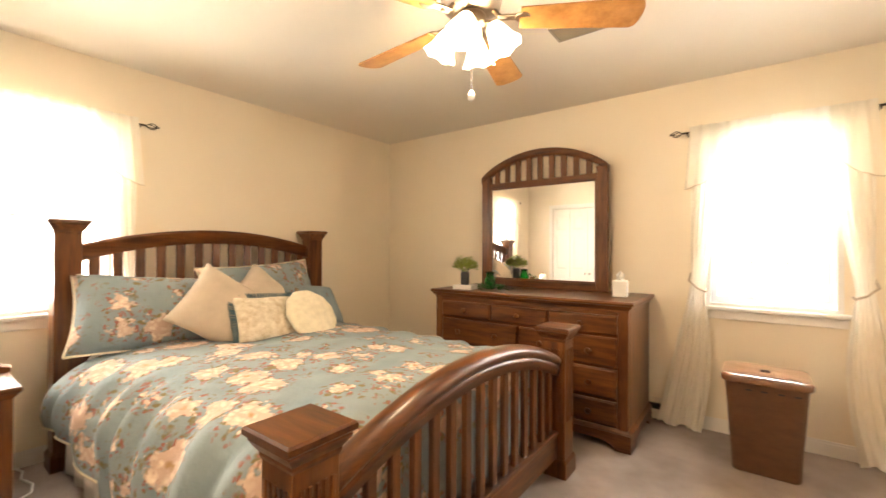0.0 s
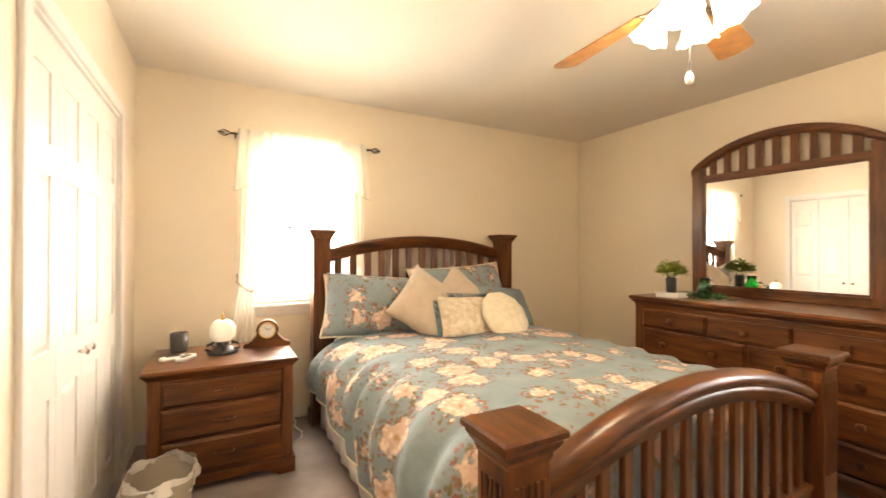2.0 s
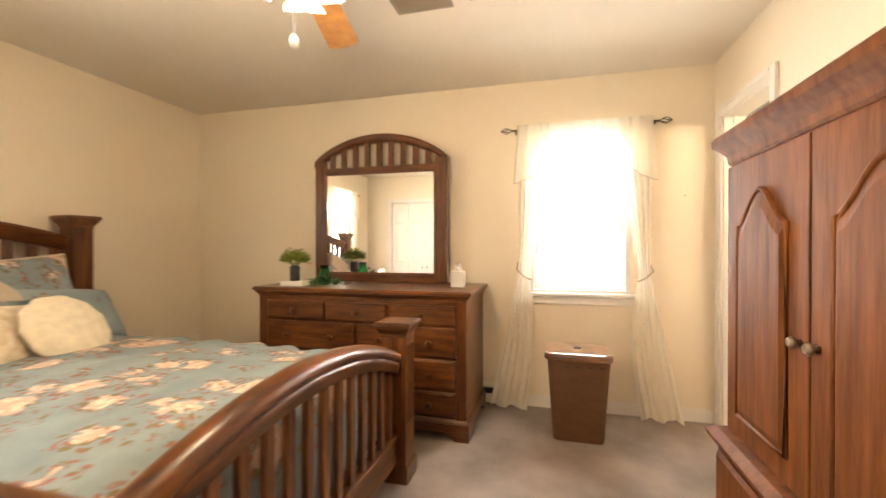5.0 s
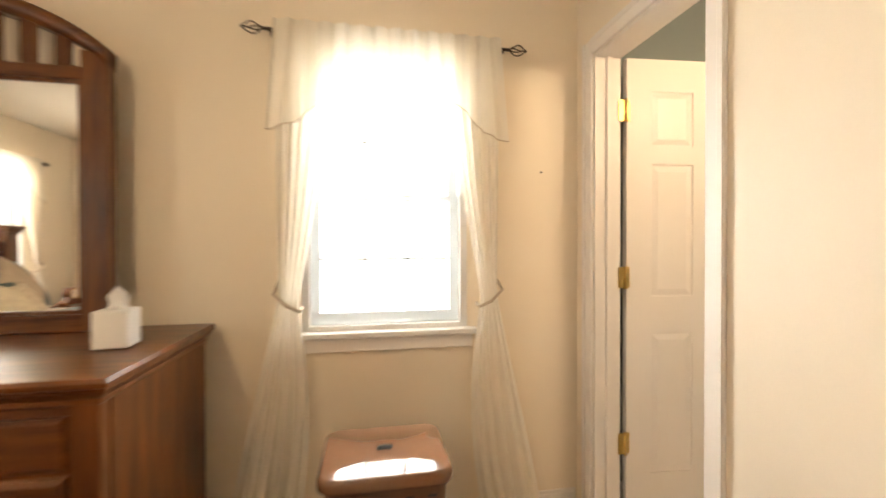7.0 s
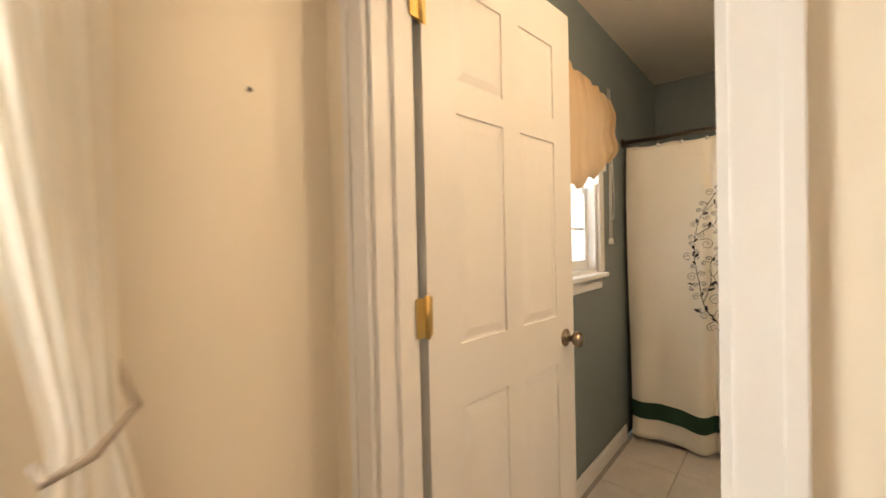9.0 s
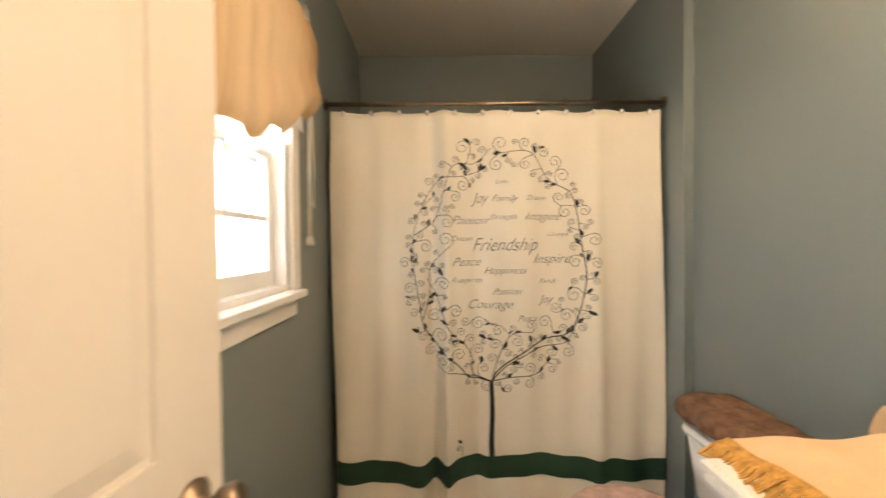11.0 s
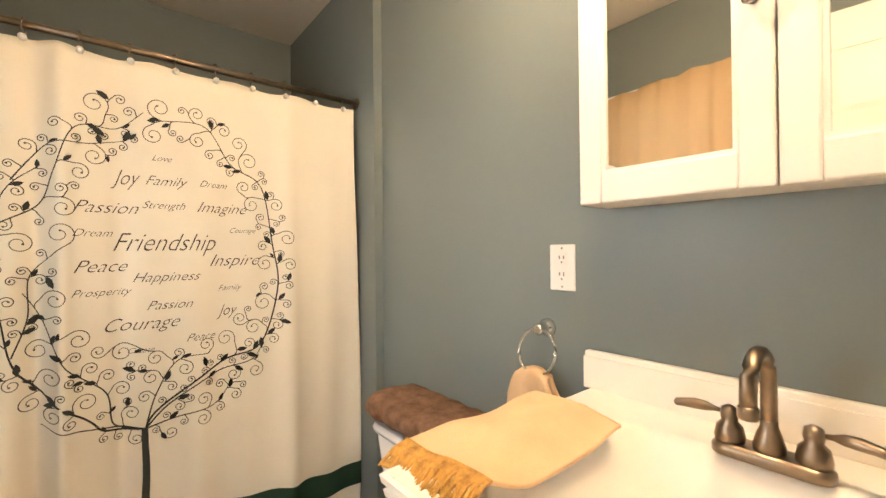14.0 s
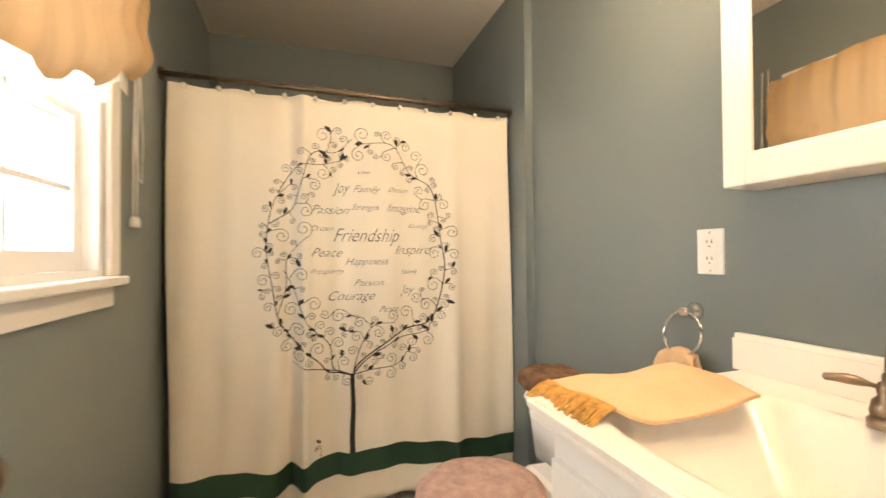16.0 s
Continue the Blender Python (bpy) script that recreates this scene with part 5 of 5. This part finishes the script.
def within(y, z):
    """The belt that the scrolls fill: wide at the foot and on one side, narrow round the words."""
    u, v = (y - OC[0]) / 0.40, (z - OC[1]) / 0.525
    k = math.hypot(u, v)
    inner = 0.84
    if v < -0.2:
        inner = 0.84 - 0.32 * min(1, (-0.2 - v) / 0.35)
    if u > 0.1:
        inner = min(inner, 0.84 - 0.20 * min(1, (u - 0.1) / 0.4))
    return inner < k < 1.07


def spiral(y, z, r, sense, root):
    """A stem that leaves root and winds up round (y, z)."""
    py, pz, ty, tz = root
    d = math.hypot(y - py, z - pz)
    base = math.atan2(pz - z, py - y)
    a0 = base + sense * math.acos(min(1, r / max(d, r * 1.05)))
    sy, sz = y + r * math.cos(a0), z + r * math.sin(a0)
    hy, hz = -sense * math.sin(a0), sense * math.cos(a0)
    g = 0.42 * math.hypot(sy - py, sz - pz)
    c = [(py, pz), (py + ty * g, pz + tz * g), (sy - hy * g, sz - hz * g), (sy, sz)]
    pts = []
    for i in range(9):
        q = i / 9
        w = ((1 - q) ** 3, 3 * q * (1 - q) ** 2, 3 * q * q * (1 - q), q ** 3)
        pts.append((sum(w[k] * c[k][0] for k in range(4)), sum(w[k] * c[k][1] for k in range(4))))
    run = len(pts)
    for i in range(25):
        q = i / 24
        a, rr = a0 + sense * q * 2 * math.pi * 1.35, r * (1 - 0.74 * q)
        pts.append((y + rr * math.cos(a), z + rr * math.sin(a)))
    ribbon(fine, pts, 0.0029, 0.0020)
    ey, ez = pts[-1]
    fine.faces.new([fine.verts.new(on(ey + 0.0032 * math.cos(a), ez + 0.0032 * math.sin(a), 0.0042)) for a in [k * math.pi / 3 for k in range(6)]])
    for i in range(2, run + 4):
        q = pts[i - 1]
        l = math.hypot(pts[i][0] - q[0], pts[i][1] - q[1]) or 1
        stems.append((*pts[i], (pts[i][0] - q[0]) / l, (pts[i][1] - q[1]) / l))
    return pts[run // 2]


discs = []
for i in range(9000):
    y, z = oval(rt.uniform(0, 360), rt.uniform(0.5, 1.07))
    r = rt.choice((0.013, 0.017, 0.021, 0.025, 0.029)) if i > 900 else rt.choice((0.026, 0.031, 0.036))
    if not within(y, z) or any(math.hypot(y - a, z - b) < (r + c) * 1.06 for a, b, c in discs):
        continue
    near = min(stems, key=lambda p: math.hypot(p[0] - y, p[1] - z))
    far = math.hypot(near[0] - y, near[1] - z)
    if not r * 1.15 < far < r * 2.6 + 0.012:
        continue
    side = near[2] * (z - near[1]) - near[3] * (y - near[0])
    discs.append((y, z, r))
    m = spiral(y, z, r, 1 if side > 0 else -1, near)
    if len(discs) % 2 == 0:
        pleaf(leaves, m[0], m[1], math.atan2(near[3], near[2]) + rt.uniform(-0.9, 0.9), rt.uniform(0.022, 0.042))
small = (-0.60, 0.262, 0.0, 1.0)
spiral(-0.585, 0.30, 0.014, -1, small)
pleaf(leaves, -0.60, 0.32, 0.8, 0.03)
part("printed_tree", tree, M_ink, sc, "dark printed trunk and limbs")
tagged(part("tendril_print", fine, M_inkg, sc, "grey printed curling tendrils"), kind="stuff")
tagged(part("leaf_print", leaves, M_ink, sc, "dark printed leaves"), kind="stuff")


def word(text, y, z, width, tall=1.0):
    cu = bpy.data.curves.new("word", "FONT")
    cu.body, cu.size, cu.shear, cu.resolution_u, cu.offset = text, 0.05, 0.5, 3, -0.0007
    ob = bpy.data.objects.new("word", cu)
    scene.collection.objects.link(ob)
    me = bpy.data.meshes.new_from_object(ob.evaluated_get(bpy.context.evaluated_depsgraph_get()))
    bpy.data.objects.remove(ob)
    xs = [v.co.x for v in me.vertices]
    k = width / (max(xs) - min(xs))
    mx = (max(xs) + min(xs)) / 2
    for v in me.vertices:
        v.co = on(y - (v.co.x - mx) * k, z + (v.co.y - 0.016) * k * tall, 0.004)
    me.materials.clear()
    me.materials.append(M_inkg)
    o = new("printed_word", me)
    o.parent = sc
    tagged(o, "grey printed word " + text)


for w in (("Love", -0.784, 1.492, 0.055), ("Joy", -0.687, 1.421, 0.075, 1.5), ("Family", -0.798, 1.417, 0.118), ("Dream", -0.938, 1.419, 0.09),
          ("Passion", -0.641, 1.322, 0.16), ("Strength", -0.79, 1.336, 0.12), ("Imagine", -0.968, 1.337, 0.165), ("Dream", -0.607, 1.241, 0.095),
          ("Friendship", -0.80, 1.212, 0.29, 1.25), ("Courage", -1.038, 1.258, 0.09), ("Peace", -0.627, 1.137, 0.13), ("Inspire", -1.01, 1.148, 0.17),
          ("Happiness", -0.799, 1.097, 0.19), ("Prosperity", -0.629, 1.056, 0.145), ("Family", -0.992, 1.048, 0.08), ("Passion", -0.806, 1.003, 0.13),
          ("Joy", -0.98, 0.966, 0.07, 1.3), ("Courage", -0.733, 0.946, 0.20), ("Peace", -0.896, 0.883, 0.09), ("Create", -0.726, 0.86, 0.07)):
    word(*w)

rd = thing("shower_rod", (0, 0, 0), "dark bronze double shower rod", "shower rod")
for dx, dz in ((0, 0.0), (0.035, 0.012)):
    part("pole", tube(bmesh.new(), [(CX + dx, 0.0, 1.838 + dz), (CX + dx, YA, 1.838 + dz)], 0.0105, 10), M_bronze, rd)
for y, s in ((0, 1), (YA, -1)):
    part("flange", lathe(bmesh.new(), [(0.026, 0), (0.026, 0.008), (0.016, 0.02)], (CX + 0.017, y, 1.843), 16, Matrix.Rotation(radians(90 * s), 4, "X")), M_bronze, rd)
for i in range(12):
    y = cpt((i + 0.5) / 12, 0)[1]
    r = thing("curtain_ring", (CX, y, 1.83), "pearl-white curtain ring on the rod", "curtain ring", "rings of the shower curtain")
    part("loop", tube(bmesh.new(), [(0.02 * math.cos(a) - 0.002, 0.004 * math.sin(2 * a), 0.003 + 0.024 * math.sin(a)) for a in [k * math.pi / 8 for k in range(17)]], 0.0022, 5), M_bronze, r)
    part("bead", lathe(bmesh.new(), [(0.003, -0.010), (0.010, -0.005), (0.010, 0.005), (0.003, 0.010)], (-0.020, 0, -0.038), 12, Matrix.Rotation(radians(90), 4, "Y")), M_white, r)

# ---- bathroom: vanity ----
VX0, VX1, VF = 4.55, 5.285, -0.965
van = thing("vanity_cabinet", ((VX0 + VX1) / 2, (YB + VF) / 2, 0), "white two-door vanity cabinet under the sink top", "vanity")
hw, hd = (VX1 - VX0) / 2 - 0.02, (VF - YB) / 2
body = B(-hw, hw, -hd, hd - 0.035, 0.09, 0.68)
for x0, x1, y0, y1 in ((-hw, -hw + 0.016, -hd, hd - 0.035), (hw - 0.016, hw, -hd, hd - 0.035), (-hw + 0.016, hw - 0.016, hd - 0.053, hd - 0.035)):
    bx(body, x0, x1, y0, y1, 0.68, 0.80)
part("body", body, M_trim, van)
part("toe_kick", B(-hw + 0.01, hw - 0.01, -hd, hd - 0.09, 0, 0.09), M_trim, van)
for a, b, s in ((-hw + 0.015, -0.004, 1), (0.004, hw - 0.015, -1)):
    d = part("door", B(a, b, hd - 0.035, hd - 0.017, 0.115, 0.74, r=0.003), M_trim, van)
    part("panel", loft(bmesh.new(), [[(x, hd - 0.017, z) for x, z in ((a + 0.05, 0.165), (b - 0.05, 0.165), (b - 0.05, 0.69), (a + 0.05, 0.69))], [(x, hd - 0.009, z) for x, z in ((a + 0.075, 0.19), (b - 0.075, 0.19), (b - 0.075, 0.665), (a + 0.075, 0.665))]]), M_trim, d)
    part("knob", lathe(bmesh.new(), [(0.008, 0), (0.006, 0.012), (0.014, 0.02), (0.008, 0.028)], (b - 0.025 if s > 0 else a + 0.025, hd - 0.017, 0.62), 12, Matrix.Rotation(radians(-90), 4, "X")), M_chrome, d)

top = thing("sink_counter", (4.918, -1.262, 0.80), "ivory cultured marble vanity top with moulded basin", "sink")


def basin(x, y):
    """Depth of the bowl: sloped flat sides, round floor."""
    dx, dy = abs(x) / 0.275, abs(y - 0.045) / 0.20
    m = (dx ** 5 + dy ** 5) ** 0.2
    return 0.13 * min(1, max(0, (1 - m) / 0.45)) ** 0.9 + 0.004 * (1 - smooth(0.97, 1.05, m))


bm = bmesh.new()
nx, ny = 70, 56
X0, X1, Y0, Y1 = -0.372, 0.372, -0.296, 0.300
g = [[bm.verts.new((X0 + (X1 - X0) * i / nx, Y0 + (Y1 - Y0) * j / ny, 0.042 - basin(X0 + (X1 - X0) * i / nx, Y0 + (Y1 - Y0) * j / ny))) for j in range(ny + 1)] for i in range(nx + 1)]
for i in range(nx):
    for j in range(ny):
        bm.faces.new((g[i][j], g[i + 1][j], g[i + 1][j + 1], g[i][j + 1])).smooth = True
slab = part("slab", bm, M_marble, top)
rim = loft(bmesh.new(), [[(X0 - d, Y0, z), (X1 + d, Y0, z), (X1 + d, Y1 + d, z), (X0 - d, Y1 + d, z)] for d, z in ((-0.012, 0.0), (0.0, 0.004), (0.002, 0.014), (-0.004, 0.018), (0.004, 0.024), (0.006, 0.036), (0.0, 0.0415))])
rim.faces.ensure_lookup_table()
rim.faces.remove(rim.faces[-1])
rim.faces.ensure_lookup_table()
rim.faces.remove(rim.faces[-1])
part("edge", rim, M_marble, top)
bm = B(X0, X1 + 0.018, Y0, Y0 + 0.02, 0.042, 0.13, r=0.004)
bx(bm, X0, X1 + 0.018, Y0 + 0.02, Y0 + 0.026, 0.042, 0.118, r=0.002)
part("backsplash", bm, M_marble, top)
part("drain", lathe(bmesh.new(), [(0.028, 0), (0.028, 0.004), (0.018, 0.006), (0.016, 0.003)], (0, 0.035, -0.084), 20), M_bronze, top, "bronze drain")

fau = thing("faucet", (4.922, -1.425, 0.843), "brushed bronze two-handle faucet on the sink top", "faucet")
part("base_plate", loft(bmesh.new(), [rrect(0.165, 0.055, 0.026, 0), rrect(0.165, 0.055, 0.026, 0.012), rrect(0.150, 0.044, 0.021, 0.020)], True), M_bronze, fau)
part("spout_base", lathe(bmesh.new(), [(0.022, 0.018), (0.023, 0.028), (0.018, 0.045), (0.0125, 0.06), (0.0125, 0.07)], seg=20), M_bronze, fau)
pts = [(0, 0, 0.05), (0, 0, 0.10), (0, 0, 0.135)] + [(0.006 * k / 10, 0.042 - 0.042 * math.cos(k * math.pi / 10), 0.142 + 0.042 * math.sin(k * math.pi / 10)) for k in range(1, 10)] + [(0.006, 0.085, 0.130), (0.006, 0.086, 0.108)]
part("spout", tube(bmesh.new(), pts, 0.0118, 14), M_bronze, fau)
part("aerator", lathe(bmesh.new(), [(0.013, 0.092), (0.0145, 0.096), (0.0145, 0.108), (0.012, 0.112)], (0.006, 0.086, 0), 16), M_bronze, fau)
part("lift_rod", tube(bmesh.new(), [(0, -0.022, 0.02), (0, -0.022, 0.075)], 0.003, 6), M_bronze, fau)
for s in (-1, 1):
    hdl = part("handle_base", lathe(bmesh.new(), [(0.022, 0.018), (0.0235, 0.026), (0.020, 0.044), (0.012, 0.052), (0.014, 0.062), (0.012, 0.074), (0.004, 0.079)], (s * 0.056, 0, 0), 20), M_bronze, fau)
    pp = [(s * (0.056 + 0.014 + 0.07 * q), 0.018 * q + 0.0, 0.066 + 0.004 * math.sin(3 * q)) for q in (0, 0.12, 0.3, 0.55, 0.8, 0.95, 1.0)]
    part("lever", tube(bmesh.new(), pp, 0.006, 10, [0.004, 0.0045, 0.0085, 0.0095, 0.0075, 0.007, 0.003]), M_bronze, hdl)

fau.scale = (0.93, 0.95, 0.95)
# towel with a bullion fringe, laid over the corner of the top
tw = thing("hand_towel", (5.215, -1.18, 0.845), "gold hand towel with twisted fringe folded on the vanity", "towel", rz=3)


def towel(u, v):
    x = -0.085 + 0.185 * u + 0.03 * (v - 0.5)
    y = -0.175 + 0.325 * v
    over = smooth(-0.02, -0.07, x) * smooth(0.16, 0.02, abs(y + 0.03))
    z = 0.010 + 0.009 * noise.noise(Vector((x * 14, y * 9, 2))) + 0.016 * math.sin(math.pi * u) * math.sin(math.pi * v) - 0.006 * over
    z = max(0.004, z) + 0.012 * smooth(0.6, 0.0, v)
    return (x, y, z - min(0.022, 0.35 * basin(x + 0.297, y + 0.082)))


part("cloth", sheet(bmesh.new(), towel, 36, 44, 0.006, (0, 0, 1)), M_gold, tw)
bm = bmesh.new()
for i in range(96):
    u = i / 95
    p = Vector(towel(u, 0.99)) + Vector((0, 0, 0.006))
    l = rt.uniform(0.046, 0.060)
    a = rt.uniform(-0.10, 0.10)
    q = [p + Vector((a * l * k + 0.0015 * math.sin(9 * k + i), l * k, -0.004 * k - (0.022 * k * k) + 0.002 * math.sin(14 * k))) for k in (0, 0.25, 0.5, 0.75, 1.0)]
    tube(bm, q, 0.002, 5, [0.0024, 0.0018, 0.0026, 0.0018, 0.0024])
part("fringe", bm, M_goldf, tw, "twisted gold bullion fringe")

rg = thing("towel_ring", (5.43, YB, 0.965), "chrome towel ring on a round mount", "towel ring")
part("mount", lathe(bmesh.new(), [(0.025, 0), (0.025, 0.006), (0.018, 0.016), (0.012, 0.03), (0.016, 0.042), (0.010, 0.05)], (0, 0, 0), 20, Matrix.Rotation(radians(-90), 4, "X")), M_chrome, rg)
part("ring", tube(bmesh.new(), [(0.058 * math.sin(a), 0.038 + 0.012 * (1 - math.cos(a)), -0.058 + 0.058 * math.cos(a)) for a in [k * math.pi / 16 for k in range(33)]], 0.0038, 8), M_chrome, rg)
ft = thing("face_towel", (5.43, YB, 0.965), "gold face towel hanging through the ring", "towel")


def hang(u, v):
    s = 1 if v < 0.5 else -1
    q = abs(v - 0.5) * 2
    w = 0.046 + 0.034 * min(1, q * 2.2)
    return ((u - 0.5) * 2 * w + 0.004 * math.sin(9 * q), 0.058 + s * (0.010 + 0.006 * q) + 0.008 * math.sin(14 * u + q) * (0.4 + q), -0.100 - 0.006 * math.cos(6 * u) - 0.16 * q)


part("cloth", sheet(bmesh.new(), hang, 24, 30, 0.004, (0, 1, 0)), M_gold, ft)

ol = thing("outlet", (5.38, YB, 1.128), "white wall outlet plate with two sockets", "outlet")
part("plate", B(-0.038, 0.038, 0, 0.006, -0.06, 0.06, r=0.003), M_white, ol)
for z in (-0.022, 0.022):
    so = part("socket", B(-0.0165, 0.0165, 0.006, 0.008, z - 0.016, z + 0.016, r=0.001, seg=1), M_white, ol)
    for x0, x1, a, b in ((-0.008, -0.005, z, z + 0.009), (0.005, 0.008, z, z + 0.009), (-0.002, 0.002, z - 0.010, z - 0.006)):
        part("slot", B(x0, x1, 0.008, 0.0085, a, b), M_grey, so)
for x, z in ((0, 0.05), (0, -0.05)):
    part("screw", lathe(bmesh.new(), [(0.003, 0), (0.002, 0.001)], (x, 0.006, z), 8, Matrix.Rotation(radians(-90), 4, "X")), M_chrome, ol)

# medicine cabinet
mc = thing("medicine_cabinet", (4.91, YB, 1.27), "white medicine cabinet with two mirrored doors", "medicine cabinet")
part("body", B(-0.345, 0.345, 0, 0.10, 0, 0.64, r=0.003), M_trim, mc)
for a, b, s in ((-0.343, -0.002, -1), (0.002, 0.343, 1)):
    d = new("door")
    d.parent = mc
    for x0, x1, z0, z1 in ((a, a + 0.05, 0.0, 0.64), (b - 0.05, b, 0.0, 0.64), (a + 0.05, b - 0.05, 0.0, 0.062), (a + 0.05, b - 0.05, 0.59, 0.64)):
        part("frame", B(x0, x1, 0.102, 0.122, z0, z1, r=0.004), M_trim, d)
    part("mirror_glass", B(a + 0.048, b - 0.048, 0.104, 0.110, 0.06, 0.592), M_mirror, d, "clear mirror glass")
    bmv = bmesh.new()
    for x0, x1, z0, z1 in ((a + 0.05, a + 0.058, 0.062, 0.59), (b - 0.058, b - 0.05, 0.062, 0.59), (a + 0.058, b - 0.058, 0.062, 0.070), (a + 0.058, b - 0.058, 0.582, 0.59)):
        bx(bmv, x0, x1, 0.1105, 0.116, z0, z1)
    part("bead", bmv, M_trim, d)
    part("knob", lathe(bmesh.new(), [(0.007, 0), (0.006, 0.01), (0.013, 0.018), (0.007, 0.026)], (0.027 if s > 0 else -0.027, 0.122, 0.30), 14, Matrix.Rotation(radians(-90), 4, "X")), M_chrome, d, "chrome knob")
vl = thing("vanity_light", (4.91, YB, 2.10), "three-globe vanity light above the cabinet", "wall lamp")
part("bar", B(-0.28, 0.28, 0, 0.03, -0.04, 0.04, r=0.004), M_chrome, vl)
for x in (-0.19, 0, 0.19):
    part("globe", lathe(bmesh.new(), [(0.02, -0.05), (0.042, -0.03), (0.05, 0), (0.042, 0.03), (0.02, 0.05)], (x, 0.22, 0), 18), M_bulbglass, vl, "lit glass globe")
    part("socket", lathe(bmesh.new(), [(0.012, 0), (0.012, 0.12), (0.022, 0.13), (0.022, 0.17)], (x, 0.03, 0), 12, Matrix.Rotation(radians(-90), 4, "X")), M_chrome, vl)
for x in (-0.25, 0.25):
    bulb("vanity_bulb", (4.91 + x, YB + 0.40, 2.06), 17, (1.0, 0.71, 0.44), 0.05)

# ---- bathroom: toilet ----
wc = thing("toilet", (5.80, -1.105, 0), "white porcelain toilet with pink plush lid cover", "toilet")


def egg(rx, ry0, ry1, cy, z, n=28):
    return [(rx * math.cos(a), cy + (ry1 if math.sin(a) > 0 else ry0) * math.sin(a), z) for a in [2 * math.pi * k / n for k in range(n)]]


wc_bowl = part("bowl", loft(bmesh.new(), [egg(0.11, 0.20, 0.16, -0.08, 0), egg(0.115, 0.20, 0.17, -0.08, 0.03), egg(0.10, 0.18, 0.14, -0.07, 0.14), egg(0.15, 0.20, 0.21, -0.02, 0.28), egg(0.182, 0.21, 0.26, 0.0, 0.37), egg(0.185, 0.21, 0.262, 0.0, 0.385)], True), M_porc, wc)
wc_seat = part("seat", loft(bmesh.new(), [egg(0.188, 0.20, 0.268, 0.0, 0.386), egg(0.192, 0.20, 0.272, 0.0, 0.395), egg(0.188, 0.20, 0.268, 0.0, 0.405)], True), M_porc, wc)
bm = loft(bmesh.new(), [egg(0.196, 0.20, 0.276, 0.0, 0.388), egg(0.208, 0.205, 0.288, 0.0, 0.402), egg(0.204, 0.20, 0.282, 0.0, 0.418), egg(0.16, 0.16, 0.23, 0.0, 0.432), egg(0.08, 0.08, 0.12, 0.0, 0.438)], True)
for v in bm.verts:
    v.co += Vector((0.004, 0.004, 0.006)) * noise.noise(v.co * 24)
wc_lid = part("lid_cover", bm, M_pink, wc, "pink plush lid cover")
for o in (wc_bowl, wc_seat, wc_lid):
    o.scale = (0.97, 0.86, 0.9)
part("tank", loft(bmesh.new(), [[(x, y - 0.345, z) for x, y, z in rrect(0.37, 0.17, 0.04, 0.36)], [(x, y - 0.345, z) for x, y, z in rrect(0.43, 0.20, 0.045, 0.56)]], True), M_porc, wc)
part("tank_lid", loft(bmesh.new(), [[(x, y - 0.345, z) for x, y, z in rrect(0.45, 0.215, 0.04, 0.56)], [(x, y - 0.345, z) for x, y, z in rrect(0.455, 0.22, 0.042, 0.575)], [(x, y - 0.345, z) for x, y, z in rrect(0.44, 0.205, 0.04, 0.588)]], True), M_porc, wc)
part("neck", B(-0.11, 0.11, -0.33, -0.17, 0.02, 0.37, r=0.03), M_porc, wc)
bt = thing("bath_towel", (5.80, -1.45, 0.588), "brown plush towel folded on the toilet tank", "towel")
bm = loft(bmesh.new(), [[(-0.235 + 0.47 * i / 30, 0.118 * c * (1 + 0.04 * math.sin(i)), 0.046 + 0.044 * s + 0.0) for c, s in [(math.copysign(abs(math.cos(a)) ** 0.6, math.cos(a)), math.copysign(abs(math.sin(a)) ** 0.7, math.sin(a))) for a in [2 * math.pi * k / 24 for k in range(24)]]] for i in range(31)], True)
for v in bm.verts:
    v.co += Vector((0.005, 0.006, 0.008)) * noise.noise(v.co * 17)
    v.co.z = max(v.co.z, 0.001)
part("folded_cloth", bm, M_brown, bt)

# ---- bathroom: floor tiles ----
tile = mesh_of("tile", loft(bmesh.new(), [[(0, 0, -0.008), (0.296, 0, -0.008), (0.296, 0.296, -0.008), (0, 0.296, -0.008)], [(0, 0, -0.002), (0.296, 0, -0.002), (0.296, 0.296, -0.002), (0, 0.296, -0.002)], [(0.003, 0.003, 0), (0.293, 0.003, 0), (0.293, 0.293, 0), (0.003, 0.293, 0)]]), M_tile)
for i in range(10):
    for j in range(5):
        o = new("tile", tile)
        o.parent = fb
        o.location = (4.362 + 0.3 * i if i else 4.362, -1.53 + 0.3 * j - 0.002, 0)
